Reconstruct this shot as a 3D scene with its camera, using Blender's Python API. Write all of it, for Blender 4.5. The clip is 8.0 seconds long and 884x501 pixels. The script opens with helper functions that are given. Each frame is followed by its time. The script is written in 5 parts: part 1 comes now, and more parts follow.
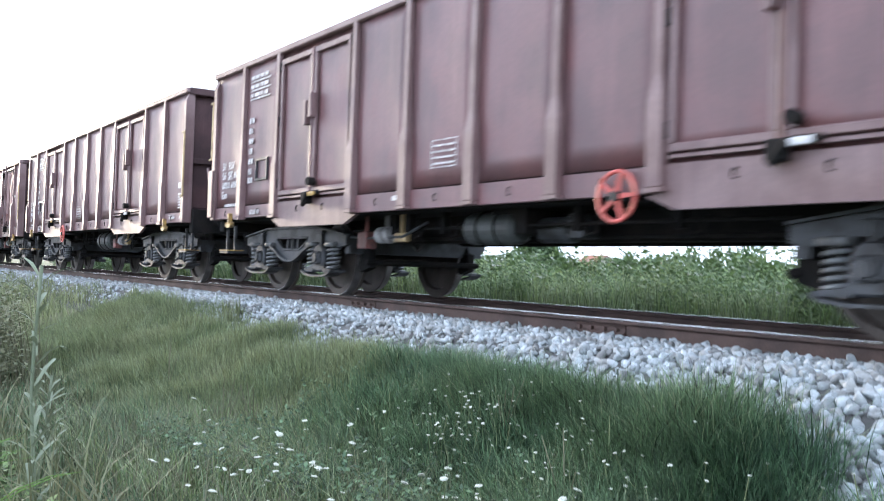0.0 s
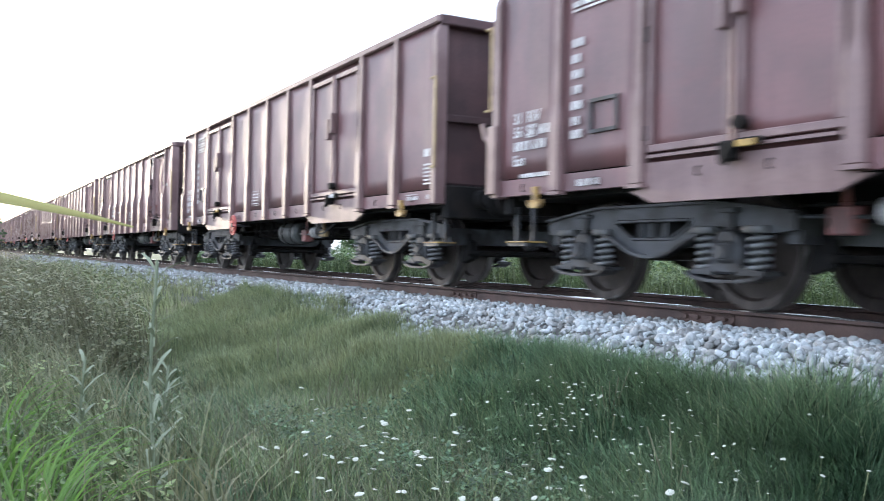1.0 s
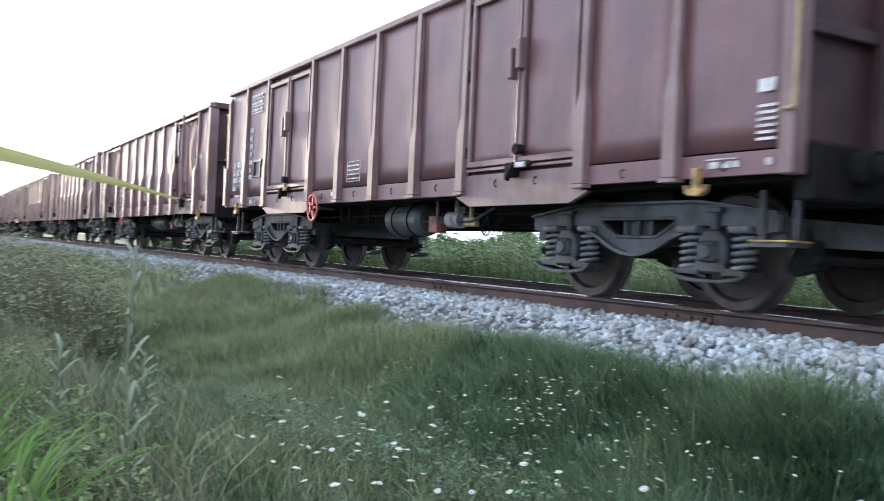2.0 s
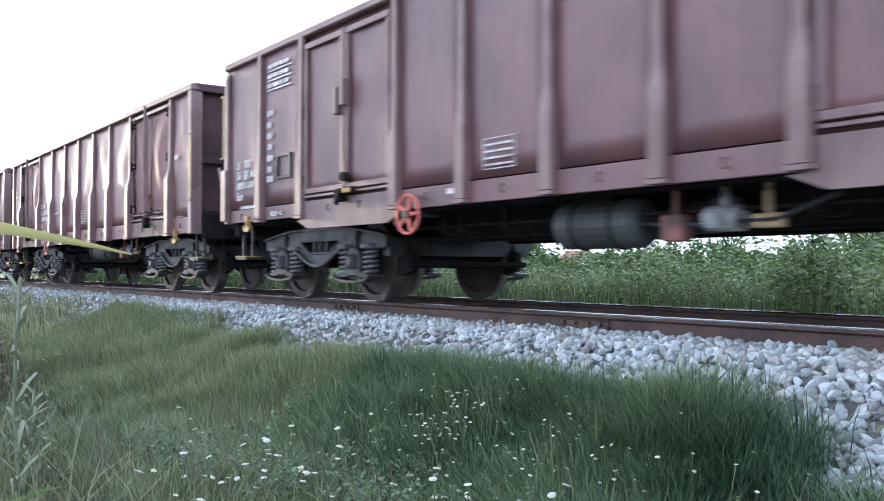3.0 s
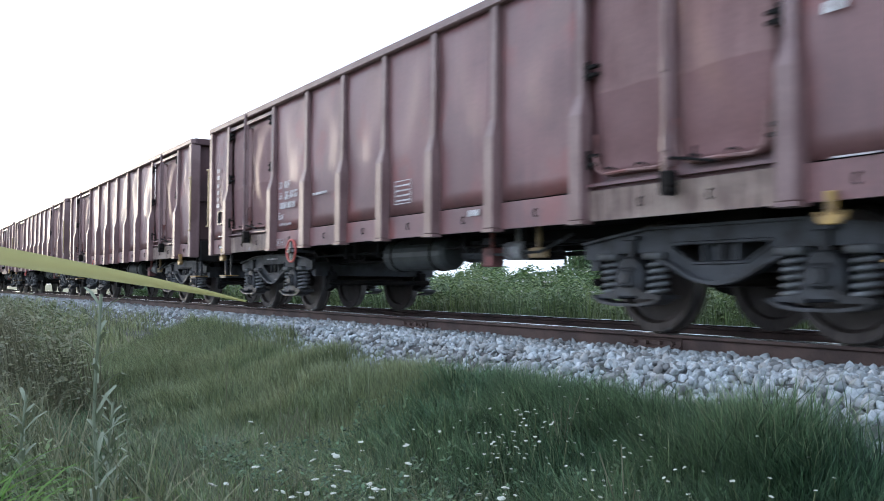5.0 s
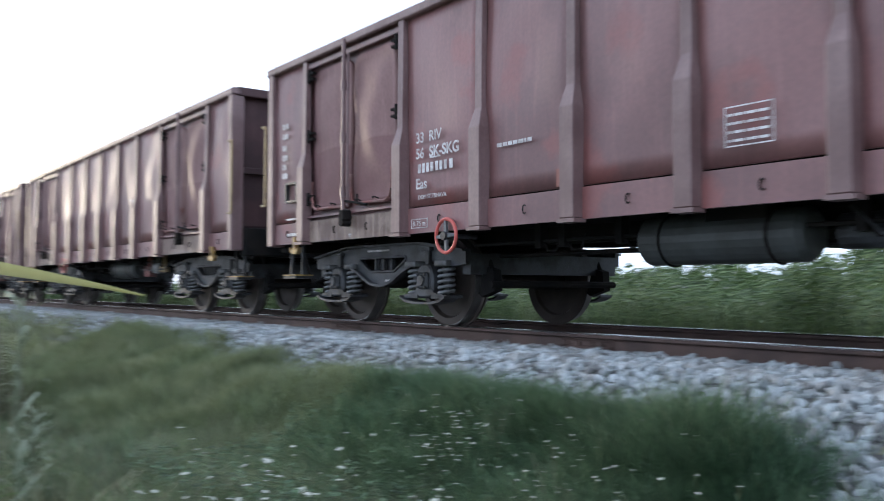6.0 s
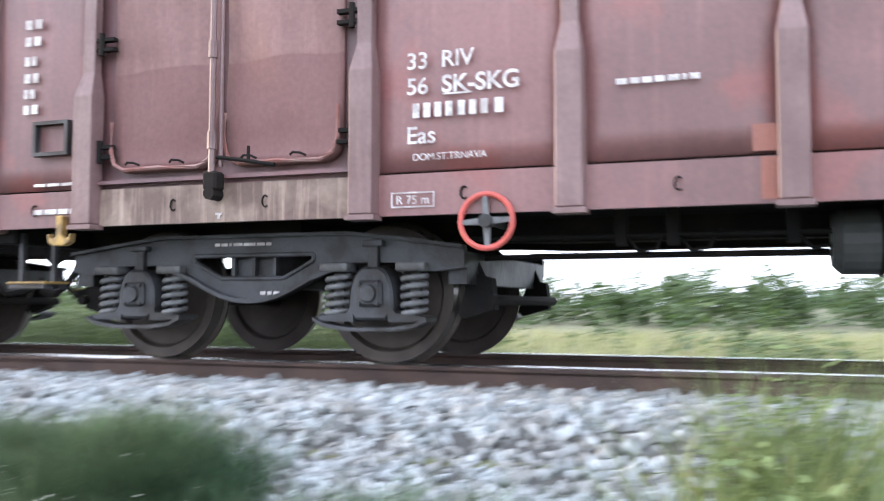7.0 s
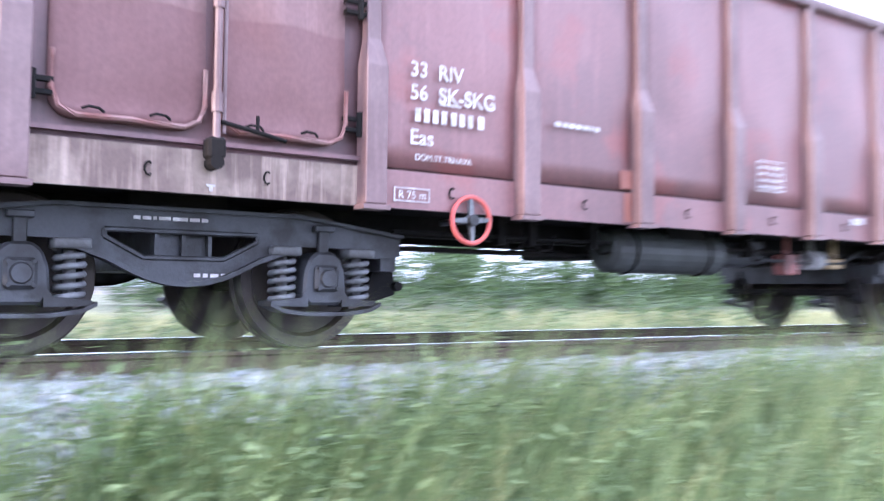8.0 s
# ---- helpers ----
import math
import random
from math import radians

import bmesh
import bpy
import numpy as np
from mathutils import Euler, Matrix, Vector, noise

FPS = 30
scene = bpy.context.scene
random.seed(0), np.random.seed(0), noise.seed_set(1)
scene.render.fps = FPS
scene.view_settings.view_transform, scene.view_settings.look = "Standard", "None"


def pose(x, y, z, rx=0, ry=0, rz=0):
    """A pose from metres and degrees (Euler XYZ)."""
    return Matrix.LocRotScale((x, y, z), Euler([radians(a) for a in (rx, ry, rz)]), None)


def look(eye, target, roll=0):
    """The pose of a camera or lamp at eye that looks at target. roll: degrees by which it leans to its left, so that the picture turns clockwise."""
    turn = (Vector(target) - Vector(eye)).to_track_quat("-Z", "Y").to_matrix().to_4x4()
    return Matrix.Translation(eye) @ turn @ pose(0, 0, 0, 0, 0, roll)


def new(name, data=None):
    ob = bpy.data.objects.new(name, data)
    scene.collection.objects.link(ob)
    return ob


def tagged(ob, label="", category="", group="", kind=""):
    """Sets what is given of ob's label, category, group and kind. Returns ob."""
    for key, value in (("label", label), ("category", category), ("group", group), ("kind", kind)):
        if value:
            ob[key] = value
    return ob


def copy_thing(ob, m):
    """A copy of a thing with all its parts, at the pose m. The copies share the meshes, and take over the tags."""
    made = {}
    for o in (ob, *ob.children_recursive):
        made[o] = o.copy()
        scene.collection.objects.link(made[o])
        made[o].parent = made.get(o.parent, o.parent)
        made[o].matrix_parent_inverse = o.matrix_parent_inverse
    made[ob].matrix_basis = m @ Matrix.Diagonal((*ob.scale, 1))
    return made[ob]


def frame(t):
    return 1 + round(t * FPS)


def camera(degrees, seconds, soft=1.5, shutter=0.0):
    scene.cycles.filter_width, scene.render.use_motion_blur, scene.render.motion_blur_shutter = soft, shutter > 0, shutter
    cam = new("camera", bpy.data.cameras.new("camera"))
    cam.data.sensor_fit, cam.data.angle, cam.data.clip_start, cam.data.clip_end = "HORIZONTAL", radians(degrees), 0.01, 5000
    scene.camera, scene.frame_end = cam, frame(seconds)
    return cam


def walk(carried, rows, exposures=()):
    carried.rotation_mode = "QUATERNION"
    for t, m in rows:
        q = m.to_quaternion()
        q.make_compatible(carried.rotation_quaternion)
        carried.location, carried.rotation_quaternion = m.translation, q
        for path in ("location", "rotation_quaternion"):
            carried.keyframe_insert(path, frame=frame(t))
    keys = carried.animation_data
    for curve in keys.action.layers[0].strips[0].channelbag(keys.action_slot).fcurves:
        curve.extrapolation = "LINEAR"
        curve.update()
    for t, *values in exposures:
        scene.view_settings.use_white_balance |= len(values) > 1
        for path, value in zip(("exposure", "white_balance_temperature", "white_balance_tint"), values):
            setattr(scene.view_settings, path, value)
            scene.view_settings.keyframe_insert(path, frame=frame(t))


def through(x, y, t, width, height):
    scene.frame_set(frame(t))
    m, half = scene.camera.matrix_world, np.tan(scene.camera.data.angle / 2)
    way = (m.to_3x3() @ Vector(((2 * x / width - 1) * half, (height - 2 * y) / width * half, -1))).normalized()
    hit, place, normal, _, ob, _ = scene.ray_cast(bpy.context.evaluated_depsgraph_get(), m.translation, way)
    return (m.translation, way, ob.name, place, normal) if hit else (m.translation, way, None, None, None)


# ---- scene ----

# ---------------------------------------------------------------- camera
EYE = (0.0, -6.32, 0.386)
cam = camera(52.36, 8.0, soft=0.9, shutter=0.5)
TURNS = [  # seconds, yaw, pitch, roll
    (0, 55.00, 1.09, -1.84), (0.2, 54.90, 0.32, -0.87), (0.5, 57.48, 0.32, -1.28), (0.7, 59.54, 0.18, -1.22), (1, 61.43, 0.33, -1.16),
    (1.5, 62.64, 0.02, -1.62), (1.7, 62.39, -0.15, -2.34), (2.8, 53.61, 0.69, -0.14), (3, 53.87, 1.11, 0.02), (3.5, 53.65, 1.73, -0.77),
    (4, 55.73, 2.18, -0.71), (4.5, 57.64, 2.43, -0.17), (4.7, 58.29, 2.23, -0.27), (5.8, 56.85, 2.17, 0.36), (6, 54.03, 2.39, -0.08),
    (6.2, 48.18, 2.32, -0.89), (6.5, 38.23, 1.95, -0.29), (6.7, 30.82, 2.31, -0.18), (7, 19.90, 3.49, -0.11), (7.2, 10.37, 4.63, 0.30),
    (7.5, -6.10, 3.72, 0.89), (7.7, -18.48, 2.37, 0.31), (8, -34.25, 2.61, -0.61),
]
walk(cam, [(t, pose(*EYE, 90 + p, r, y)) for t, y, p, r in TURNS],
     exposures=[(0.0, 0.5, 5900, 8), (0.5, 0.42, 5900, 8), (1.0, 0.4, 5900, 8), (1.5, 0.12, 5900, 8), (3.0, 0.25, 5750, 9), (4.0, 0.25, 5750, 9), (4.5, 0.0, 5750, 8),
                (6.0, -0.3, 5800, 7), (6.5, 0.08, 6200, 9), (7.0, 0.75, 6400, 12), (7.3, 0.75, 6300, 14), (7.5, 0.7, 6100, 17), (8.0, 1.12, 5500, 23)])

# ---------------------------------------------------------------- sky and sun
SUN_AZ, SUN_EL = radians(-93), radians(5)
world = bpy.data.worlds.new("sky")
scene.world = world
world.use_nodes = True
wn, wl = world.node_tree.nodes, world.node_tree.links
sky = wn.new("ShaderNodeTexSky")
sky.sky_type, sky.sun_disc = "NISHITA", False
sky.sun_elevation, sky.sun_rotation = SUN_EL, SUN_AZ
sky.dust_density, sky.air_density = 3.0, 0.8
bg = wn["Background"]
bg.inputs["Strength"].default_value = 0.12
haze = wn.new("ShaderNodeMix")
haze.data_type = "RGBA"
haze.inputs["Factor"].default_value = 0.6
haze.inputs["B"].default_value = (24.5, 26.5, 31.0, 1)
wl.new(sky.outputs["Color"], haze.inputs["A"])
wl.new(haze.outputs["Result"], bg.inputs["Color"])
sun = new("sun", bpy.data.lights.new("sun", "SUN"))
sun.data.energy, sun.data.angle, sun.data.color = 3.0, radians(5.0), (1.0, 0.80, 0.58)
sun.matrix_world = look((math.sin(SUN_AZ) * 60, math.cos(SUN_AZ) * 60, math.tan(SUN_EL) * 60), (0, 0, 0))


# ---------------------------------------------------------------- materials
def mat(name, color, rough=0.6, metal=0.0, tint=None, spread=0.35, scale=1.5, grain=40.0, bump=0.15, streak=0.0,
        vary=0.0, island=0.0, blush=None, split=None, coat=0.0, gloss=0.5, dent=0.0):
    """A surface with large stains towards tint, fine grain in tone and relief, and rain streaks."""
    m = bpy.data.materials.new(name)
    m.use_nodes = True
    n, l = m.node_tree.nodes, m.node_tree.links
    b = n["Principled BSDF"]
    b.inputs["Metallic"].default_value = metal
    b.inputs["Coat Weight"].default_value, b.inputs["Coat Roughness"].default_value = coat, 0.5
    b.inputs["Specular IOR Level"].default_value = gloss
    co = n.new("ShaderNodeTexCoord")
    geo = n.new("ShaderNodeNewGeometry")
    src = co.outputs["Object"]
    big = n.new("ShaderNodeTexNoise")
    big.inputs["Scale"].default_value, big.inputs["Detail"].default_value = scale, 6
    l.new(src, big.inputs["Vector"])
    ramp = n.new("ShaderNodeMapRange")
    ramp.inputs["From Min"].default_value, ramp.inputs["From Max"].default_value = 0.43, 0.60
    l.new(big.outputs["Fac"], ramp.inputs["Value"])
    fine = n.new("ShaderNodeTexNoise")
    fine.inputs["Scale"].default_value, fine.inputs["Detail"].default_value = grain, 5
    l.new(src, fine.inputs["Vector"])
    tint = tint or tuple(c * 0.55 for c in color)
    mix = n.new("ShaderNodeMix")
    mix.data_type = "RGBA"
    mix.inputs["A"].default_value, mix.inputs["B"].default_value = (*color, 1), (*tint, 1)
    fac = ramp.outputs["Result"]
    mul = n.new("ShaderNodeMath")
    mul.operation = "MULTIPLY"
    mul.inputs[1].default_value = min(1.0, spread * 2)
    l.new(fac, mul.inputs[0])
    l.new(mul.outputs[0], mix.inputs["Factor"])
    col = mix.outputs["Result"]
    if streak:
        mp = n.new("ShaderNodeMapping")
        mp.inputs["Scale"].default_value = (9.0, 9.0, 0.7)
        l.new(src, mp.inputs["Vector"])
        st = n.new("ShaderNodeTexNoise")
        st.inputs["Scale"].default_value, st.inputs["Detail"].default_value = 1.6, 4
        l.new(mp.outputs["Vector"], st.inputs["Vector"])
        sr = n.new("ShaderNodeMapRange")
        sr.inputs["From Min"].default_value, sr.inputs["From Max"].default_value = 0.5, 0.75
        sr.inputs["To Max"].default_value = streak
        l.new(st.outputs["Fac"], sr.inputs["Value"])
        m2 = n.new("ShaderNodeMix")
        m2.data_type = "RGBA"
        m2.inputs["B"].default_value = (*[min(1, c * 1.9 + 0.02) for c in color], 1)
        l.new(sr.outputs["Result"], m2.inputs["Factor"])
        l.new(col, m2.inputs["A"])
        col = m2.outputs["Result"]
    if blush:  # patches of fresher touch-up paint
        bn = n.new("ShaderNodeTexNoise")
        bn.inputs["Scale"].default_value, bn.inputs["Detail"].default_value = 1.7, 7
        mp2 = n.new("ShaderNodeMapping")
        mp2.inputs["Location"].default_value = (3.1, 7.7, 1.3)
        l.new(src, mp2.inputs["Vector"])
        l.new(mp2.outputs["Vector"], bn.inputs["Vector"])
        br = n.new("ShaderNodeMapRange")
        br.inputs["From Min"].default_value, br.inputs["From Max"].default_value = 0.58, 0.66
        br.inputs["To Max"].default_value = 0.6
        l.new(bn.outputs["Fac"], br.inputs["Value"])
        m3 = n.new("ShaderNodeMix")
        m3.data_type = "RGBA"
        m3.inputs["B"].default_value = (*blush, 1)
        l.new(br.outputs["Result"], m3.inputs["Factor"])
        l.new(col, m3.inputs["A"])
        col = m3.outputs["Result"]
    if split:  # an old repaint line across the doors
        sep = n.new("ShaderNodeSeparateXYZ")
        l.new(src, sep.inputs[0])
        wob = n.new("ShaderNodeMath")
        wob.operation = "MULTIPLY_ADD"
        wob.inputs[1].default_value = 0.10
        l.new(big.outputs["Fac"], wob.inputs[0])
        l.new(sep.outputs["Z"], wob.inputs[2])
        edge = n.new("ShaderNodeMapRange")
        edge.inputs["From Min"].default_value, edge.inputs["From Max"].default_value = split[0] + 0.05, split[0] + 0.065
        l.new(wob.outputs[0], edge.inputs["Value"])
        m4 = n.new("ShaderNodeMix")
        m4.data_type = "RGBA"
        m4.inputs["A"].default_value = (*split[1], 1)
        soft = n.new("ShaderNodeMath")
        soft.operation = "MULTIPLY_ADD"
        soft.inputs[1].default_value, soft.inputs[2].default_value = 0.75, 0.25
        l.new(edge.outputs["Result"], soft.inputs[0])
        l.new(soft.outputs[0], m4.inputs["Factor"])
        l.new(col, m4.inputs["B"])
        col = m4.outputs["Result"]
    hsv = n.new("ShaderNodeHueSaturation")
    l.new(col, hsv.inputs["Color"])
    val = n.new("ShaderNodeMapRange")
    val.inputs["From Min"].default_value, val.inputs["From Max"].default_value = 0.3, 0.7
    val.inputs["To Min"].default_value, val.inputs["To Max"].default_value = 0.91, 1.09
    l.new(fine.outputs["Fac"], val.inputs["Value"])
    vout = val.outputs["Result"]
    if vary or island:
        rnd = n.new("ShaderNodeMapRange")
        amount = vary or island
        rnd.inputs["To Min"].default_value, rnd.inputs["To Max"].default_value = 1 - amount, 1 + amount
        if island:
            l.new(geo.outputs["Random Per Island"], rnd.inputs["Value"])
            hue = n.new("ShaderNodeMapRange")
            hue.inputs["To Min"].default_value, hue.inputs["To Max"].default_value = 0.5 - island * 0.06, 0.5 + island * 0.06
            l.new(geo.outputs["Random Per Island"], hue.inputs["Value"])
            l.new(hue.outputs["Result"], hsv.inputs["Hue"])
        else:
            info = n.new("ShaderNodeObjectInfo")
            l.new(info.outputs["Random"], rnd.inputs["Value"])
        times = n.new("ShaderNodeMath")
        times.operation = "MULTIPLY"
        l.new(vout, times.inputs[0])
        l.new(rnd.outputs["Result"], times.inputs[1])
        vout = times.outputs[0]
    l.new(vout, hsv.inputs["Value"])
    l.new(hsv.outputs["Color"], b.inputs["Base Color"])
    rr = n.new("ShaderNodeMapRange")
    rr.inputs["To Min"].default_value, rr.inputs["To Max"].default_value = max(0.05, rough - 0.12), min(1, rough + 0.12)
    l.new(big.outputs["Fac"], rr.inputs["Value"])
    l.new(rr.outputs["Result"], b.inputs["Roughness"])
    if bump:
        bp = n.new("ShaderNodeBump")
        bp.inputs["Strength"].default_value, bp.inputs["Distance"].default_value = bump, 0.01
        height = fine.outputs["Fac"]
        if dent:  # shallow dents and waves in the plate
            hd = n.new("ShaderNodeMath")
            hd.operation = "MULTIPLY_ADD"
            hd.inputs[1].default_value = dent
            l.new(big.outputs["Fac"], hd.inputs[0])
            l.new(height, hd.inputs[2])
            height = hd.outputs[0]
        l.new(height, bp.inputs["Height"])
        l.new(bp.outputs["Normal"], b.inputs["Normal"])
    return m


M_RED = mat("oxide_paint", (0.205, 0.092, 0.088), 0.52, dent=6.0, coat=0.6, blush=(0.25, 0.075, 0.065), tint=(0.13, 0.062, 0.06), scale=1.1, grain=30, bump=0.1, streak=0.16, vary=0.06)
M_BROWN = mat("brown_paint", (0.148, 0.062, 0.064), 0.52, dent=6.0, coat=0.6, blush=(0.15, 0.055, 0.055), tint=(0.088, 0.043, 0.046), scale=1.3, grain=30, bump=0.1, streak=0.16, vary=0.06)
M_POST = mat("post_paint", (0.185, 0.115, 0.112), 0.55, coat=0.3, tint=(0.12, 0.064, 0.062), scale=2.0, grain=35, bump=0.12, streak=0.2, vary=0.05)
M_DOOR = mat("door_paint", (0.225, 0.125, 0.117), 0.75, dent=3.0, coat=0.12, split=(1.93, (0.165, 0.076, 0.073)), tint=(0.17, 0.085, 0.08), scale=1.4, grain=30, bump=0.15, streak=0.2, vary=0.06)
# end walls: a darker brown than the sides
M_END = mat("dark_end_paint", (0.078, 0.041, 0.042), 0.65, gloss=0.3, tint=(0.045, 0.028, 0.029), scale=1.5, grain=30, bump=0.15, streak=0.15)
M_RIM = mat("scuffed_rim_paint", (0.275, 0.165, 0.15), 0.65, tint=(0.22, 0.075, 0.062), spread=0.4, scale=4, grain=40, bump=0.2)
M_SILL = mat("dusty_sill_paint", (0.27, 0.20, 0.16), 0.65, tint=(0.14, 0.09, 0.075), spread=0.45, scale=3.0, grain=30, bump=0.2, streak=0.75, vary=0.05)
M_BLACK = mat("grimy_black_steel", (0.010, 0.0095, 0.0095), 0.85, gloss=0.15, tint=(0.022, 0.018, 0.016), scale=3, grain=30, bump=0.2)
M_BOGIE = mat("bogie_grey_steel", (0.050, 0.052, 0.057), 0.5, gloss=0.4, tint=(0.022, 0.021, 0.021), spread=0.5, scale=5, grain=45, bump=0.3, vary=0.15)
M_SPRING = mat("spring_steel", (0.15, 0.155, 0.16), 0.5, tint=(0.05, 0.045, 0.04), scale=8, grain=60, bump=0.2)
M_WHEEL = mat("wheel_steel", (0.060, 0.047, 0.040), 0.55, metal=0.3, tint=(0.035, 0.027, 0.023), scale=5, grain=30, bump=0.2)
M_TREAD = mat("worn_tread", (0.35, 0.33, 0.31), 0.35, metal=0.9, scale=5, grain=80, bump=0.05)
M_TANK = mat("tank_paint", (0.055, 0.06, 0.058), 0.55, tint=(0.028, 0.028, 0.026), scale=3, grain=40, bump=0.15)
M_REDWHEEL = mat("faded_red_paint", (0.55, 0.10, 0.085), 0.5, tint=(0.38, 0.08, 0.06), scale=6, grain=50, bump=0.1)
M_FADED = mat("pink_faded_paint", (0.28, 0.10, 0.09), 0.6, tint=(0.12, 0.06, 0.055), spread=0.5, scale=8, grain=50, bump=0.1)
M_DUST = mat("dusty_grey_paint", (0.36, 0.35, 0.35), 0.6, tint=(0.12, 0.11, 0.11), spread=0.5, scale=7, grain=50, bump=0.1)
M_YELLOW = mat("yellow_paint", (0.44, 0.28, 0.08), 0.55, tint=(0.20, 0.13, 0.06), spread=0.5, scale=8, grain=50, bump=0.1)
M_RAILYEL = mat("faded_yellow_paint", (0.42, 0.30, 0.15), 0.55, tint=(0.26, 0.18, 0.11), scale=8, grain=50, bump=0.1)
M_ORANGE = mat("orange_primer", (0.29, 0.11, 0.08), 0.6, tint=(0.27, 0.115, 0.09), scale=9, grain=50, bump=0.1)
M_WHITE = mat("white_lettering", (0.66, 0.64, 0.63), 0.6, tint=(0.30, 0.25, 0.24), scale=11, grain=60, bump=0.0)
M_RUST = mat("rail_rust", (0.082, 0.050, 0.040), 0.8, tint=(0.045, 0.03, 0.026), scale=3, grain=60, bump=0.4)
M_SHINE = mat("rail_head", (0.75, 0.74, 0.73), 0.2, metal=1.0, tint=(0.65, 0.64, 0.63), scale=2, grain=40, bump=0.02)
M_SLEEPER = mat("sleeper_wood", (0.07, 0.055, 0.045), 0.9, scale=5, grain=50, bump=0.5)
M_STONE = mat("ballast_stone", (0.34, 0.37, 0.38), 0.85, tint=(0.21, 0.20, 0.185), scale=5, grain=60, bump=0.4, island=0.45)
M_STONE_ONE = mat("ballast_stone_single", (0.34, 0.37, 0.38), 0.85, tint=(0.21, 0.20, 0.185), scale=12, grain=60, bump=0.4, vary=0.45)
# far darker than the stones: the shade in their gaps is put into this colour
M_BED_SHADE = mat("ballast_bed_shade", (0.085, 0.083, 0.08), 0.95, scale=4, grain=25, bump=1.0)


# ---------------------------------------------------------------- mesh helpers
def part(name, bm, material, parent=None, label="", smooth=False):
    me = bpy.data.meshes.new(name)
    bmesh.ops.recalc_face_normals(bm, faces=bm.faces)
    bm.to_mesh(me)
    bm.free()
    me.materials.append(material)
    if smooth:
        me.shade_smooth()
    ob = new(name, me)
    if parent:
        ob.parent = parent
    return tagged(ob, label)


def box(bm, x0, x1, y0, y1, z0, z1, bevel=0.0):
    vs = bmesh.ops.create_cube(bm, size=1)["verts"]
    for v in vs:
        v.co = Vector((x0 + (v.co.x + 0.5) * (x1 - x0), y0 + (v.co.y + 0.5) * (y1 - y0), z0 + (v.co.z + 0.5) * (z1 - z0)))
    if bevel:
        es = list({e for v in vs for e in v.link_edges})
        bmesh.ops.bevel(bm, geom=es, offset=bevel, segments=1, affect="EDGES")
    return bm


def rod(bm, a, b, r, seg=10, r2=None):
    a, b = Vector(a), Vector(b)
    d = b - a
    m = Matrix.Translation((a + b) / 2) @ d.to_track_quat("Z", "Y").to_matrix().to_4x4()
    bmesh.ops.create_cone(bm, cap_ends=True, segments=seg, radius1=r, radius2=r if r2 is None else r2, depth=d.length, matrix=m)
    return bm


def pipe(bm, pts, r, seg=8):
    """A bent rod through pts, square-mitred, closed at its ends."""
    pts = [Vector(p) for p in pts]
    rings = []
    for i, p in enumerate(pts):
        d = (pts[min(i + 1, len(pts) - 1)] - pts[max(i - 1, 0)]).normalized()
        q = d.to_track_quat("Z", "Y")
        rings.append([bm.verts.new(p + q @ Vector((r * math.cos(2 * math.pi * k / seg), r * math.sin(2 * math.pi * k / seg), 0))) for k in range(seg)])
    for a, b in zip(rings, rings[1:]):
        best = min(range(seg), key=lambda s: (a[0].co - b[s].co).length)
        for k in range(seg):
            bm.faces.new((a[k], a[(k + 1) % seg], b[(k + 1 + best) % seg], b[(k + best) % seg]))
    bm.faces.new(rings[0])
    bm.faces.new(rings[-1])
    return bm


def prism(bm, pts, plane, lo, hi, bevel=0.0):
    """A polygon drawn in plane 'xz' or 'yz', pushed from lo to hi along the third axis."""
    def at(p, w):
        return (p[0], w, p[1]) if plane == "xz" else (w, p[0], p[1])
    a = [bm.verts.new(at(p, lo)) for p in pts]
    b = [bm.verts.new(at(p, hi)) for p in pts]
    fs = [bm.faces.new(a), bm.faces.new(b)]
    for i in range(len(pts)):
        j = (i + 1) % len(pts)
        fs.append(bm.faces.new((a[i], a[j], b[j], b[i])))
    if bevel:
        bmesh.ops.recalc_face_normals(bm, faces=fs)
        bmesh.ops.bevel(bm, geom=list({e for f in fs for e in f.edges}), offset=bevel, segments=1, affect="EDGES")
    return bm


def slab(bm, x0, x1, z0, z1, yf, thick, nx, nz, bulge):
    """A plate whose face at yf (towards -y) is pushed out by bulge(u, v)."""
    def ring(y, use):
        return [[bm.verts.new((x0 + (x1 - x0) * i / nx, y - (bulge(i / nx, j / nz) if use else 0), z0 + (z1 - z0) * j / nz))
                 for i in range(nx + 1)] for j in range(nz + 1)]
    f, b = ring(yf, True), ring(yf + thick, False)
    for g in (f, b):
        for j in range(nz):
            for i in range(nx):
                bm.faces.new((g[j][i], g[j][i + 1], g[j + 1][i + 1], g[j + 1][i]))
    for j in range(nz):
        for i in (0, nx):
            bm.faces.new((f[j][i], f[j + 1][i], b[j + 1][i], b[j][i]))
    for i in range(nx):
        for j in (0, nz):
            bm.faces.new((f[j][i], f[j][i + 1], b[j][i + 1], b[j][i]))
    return bm


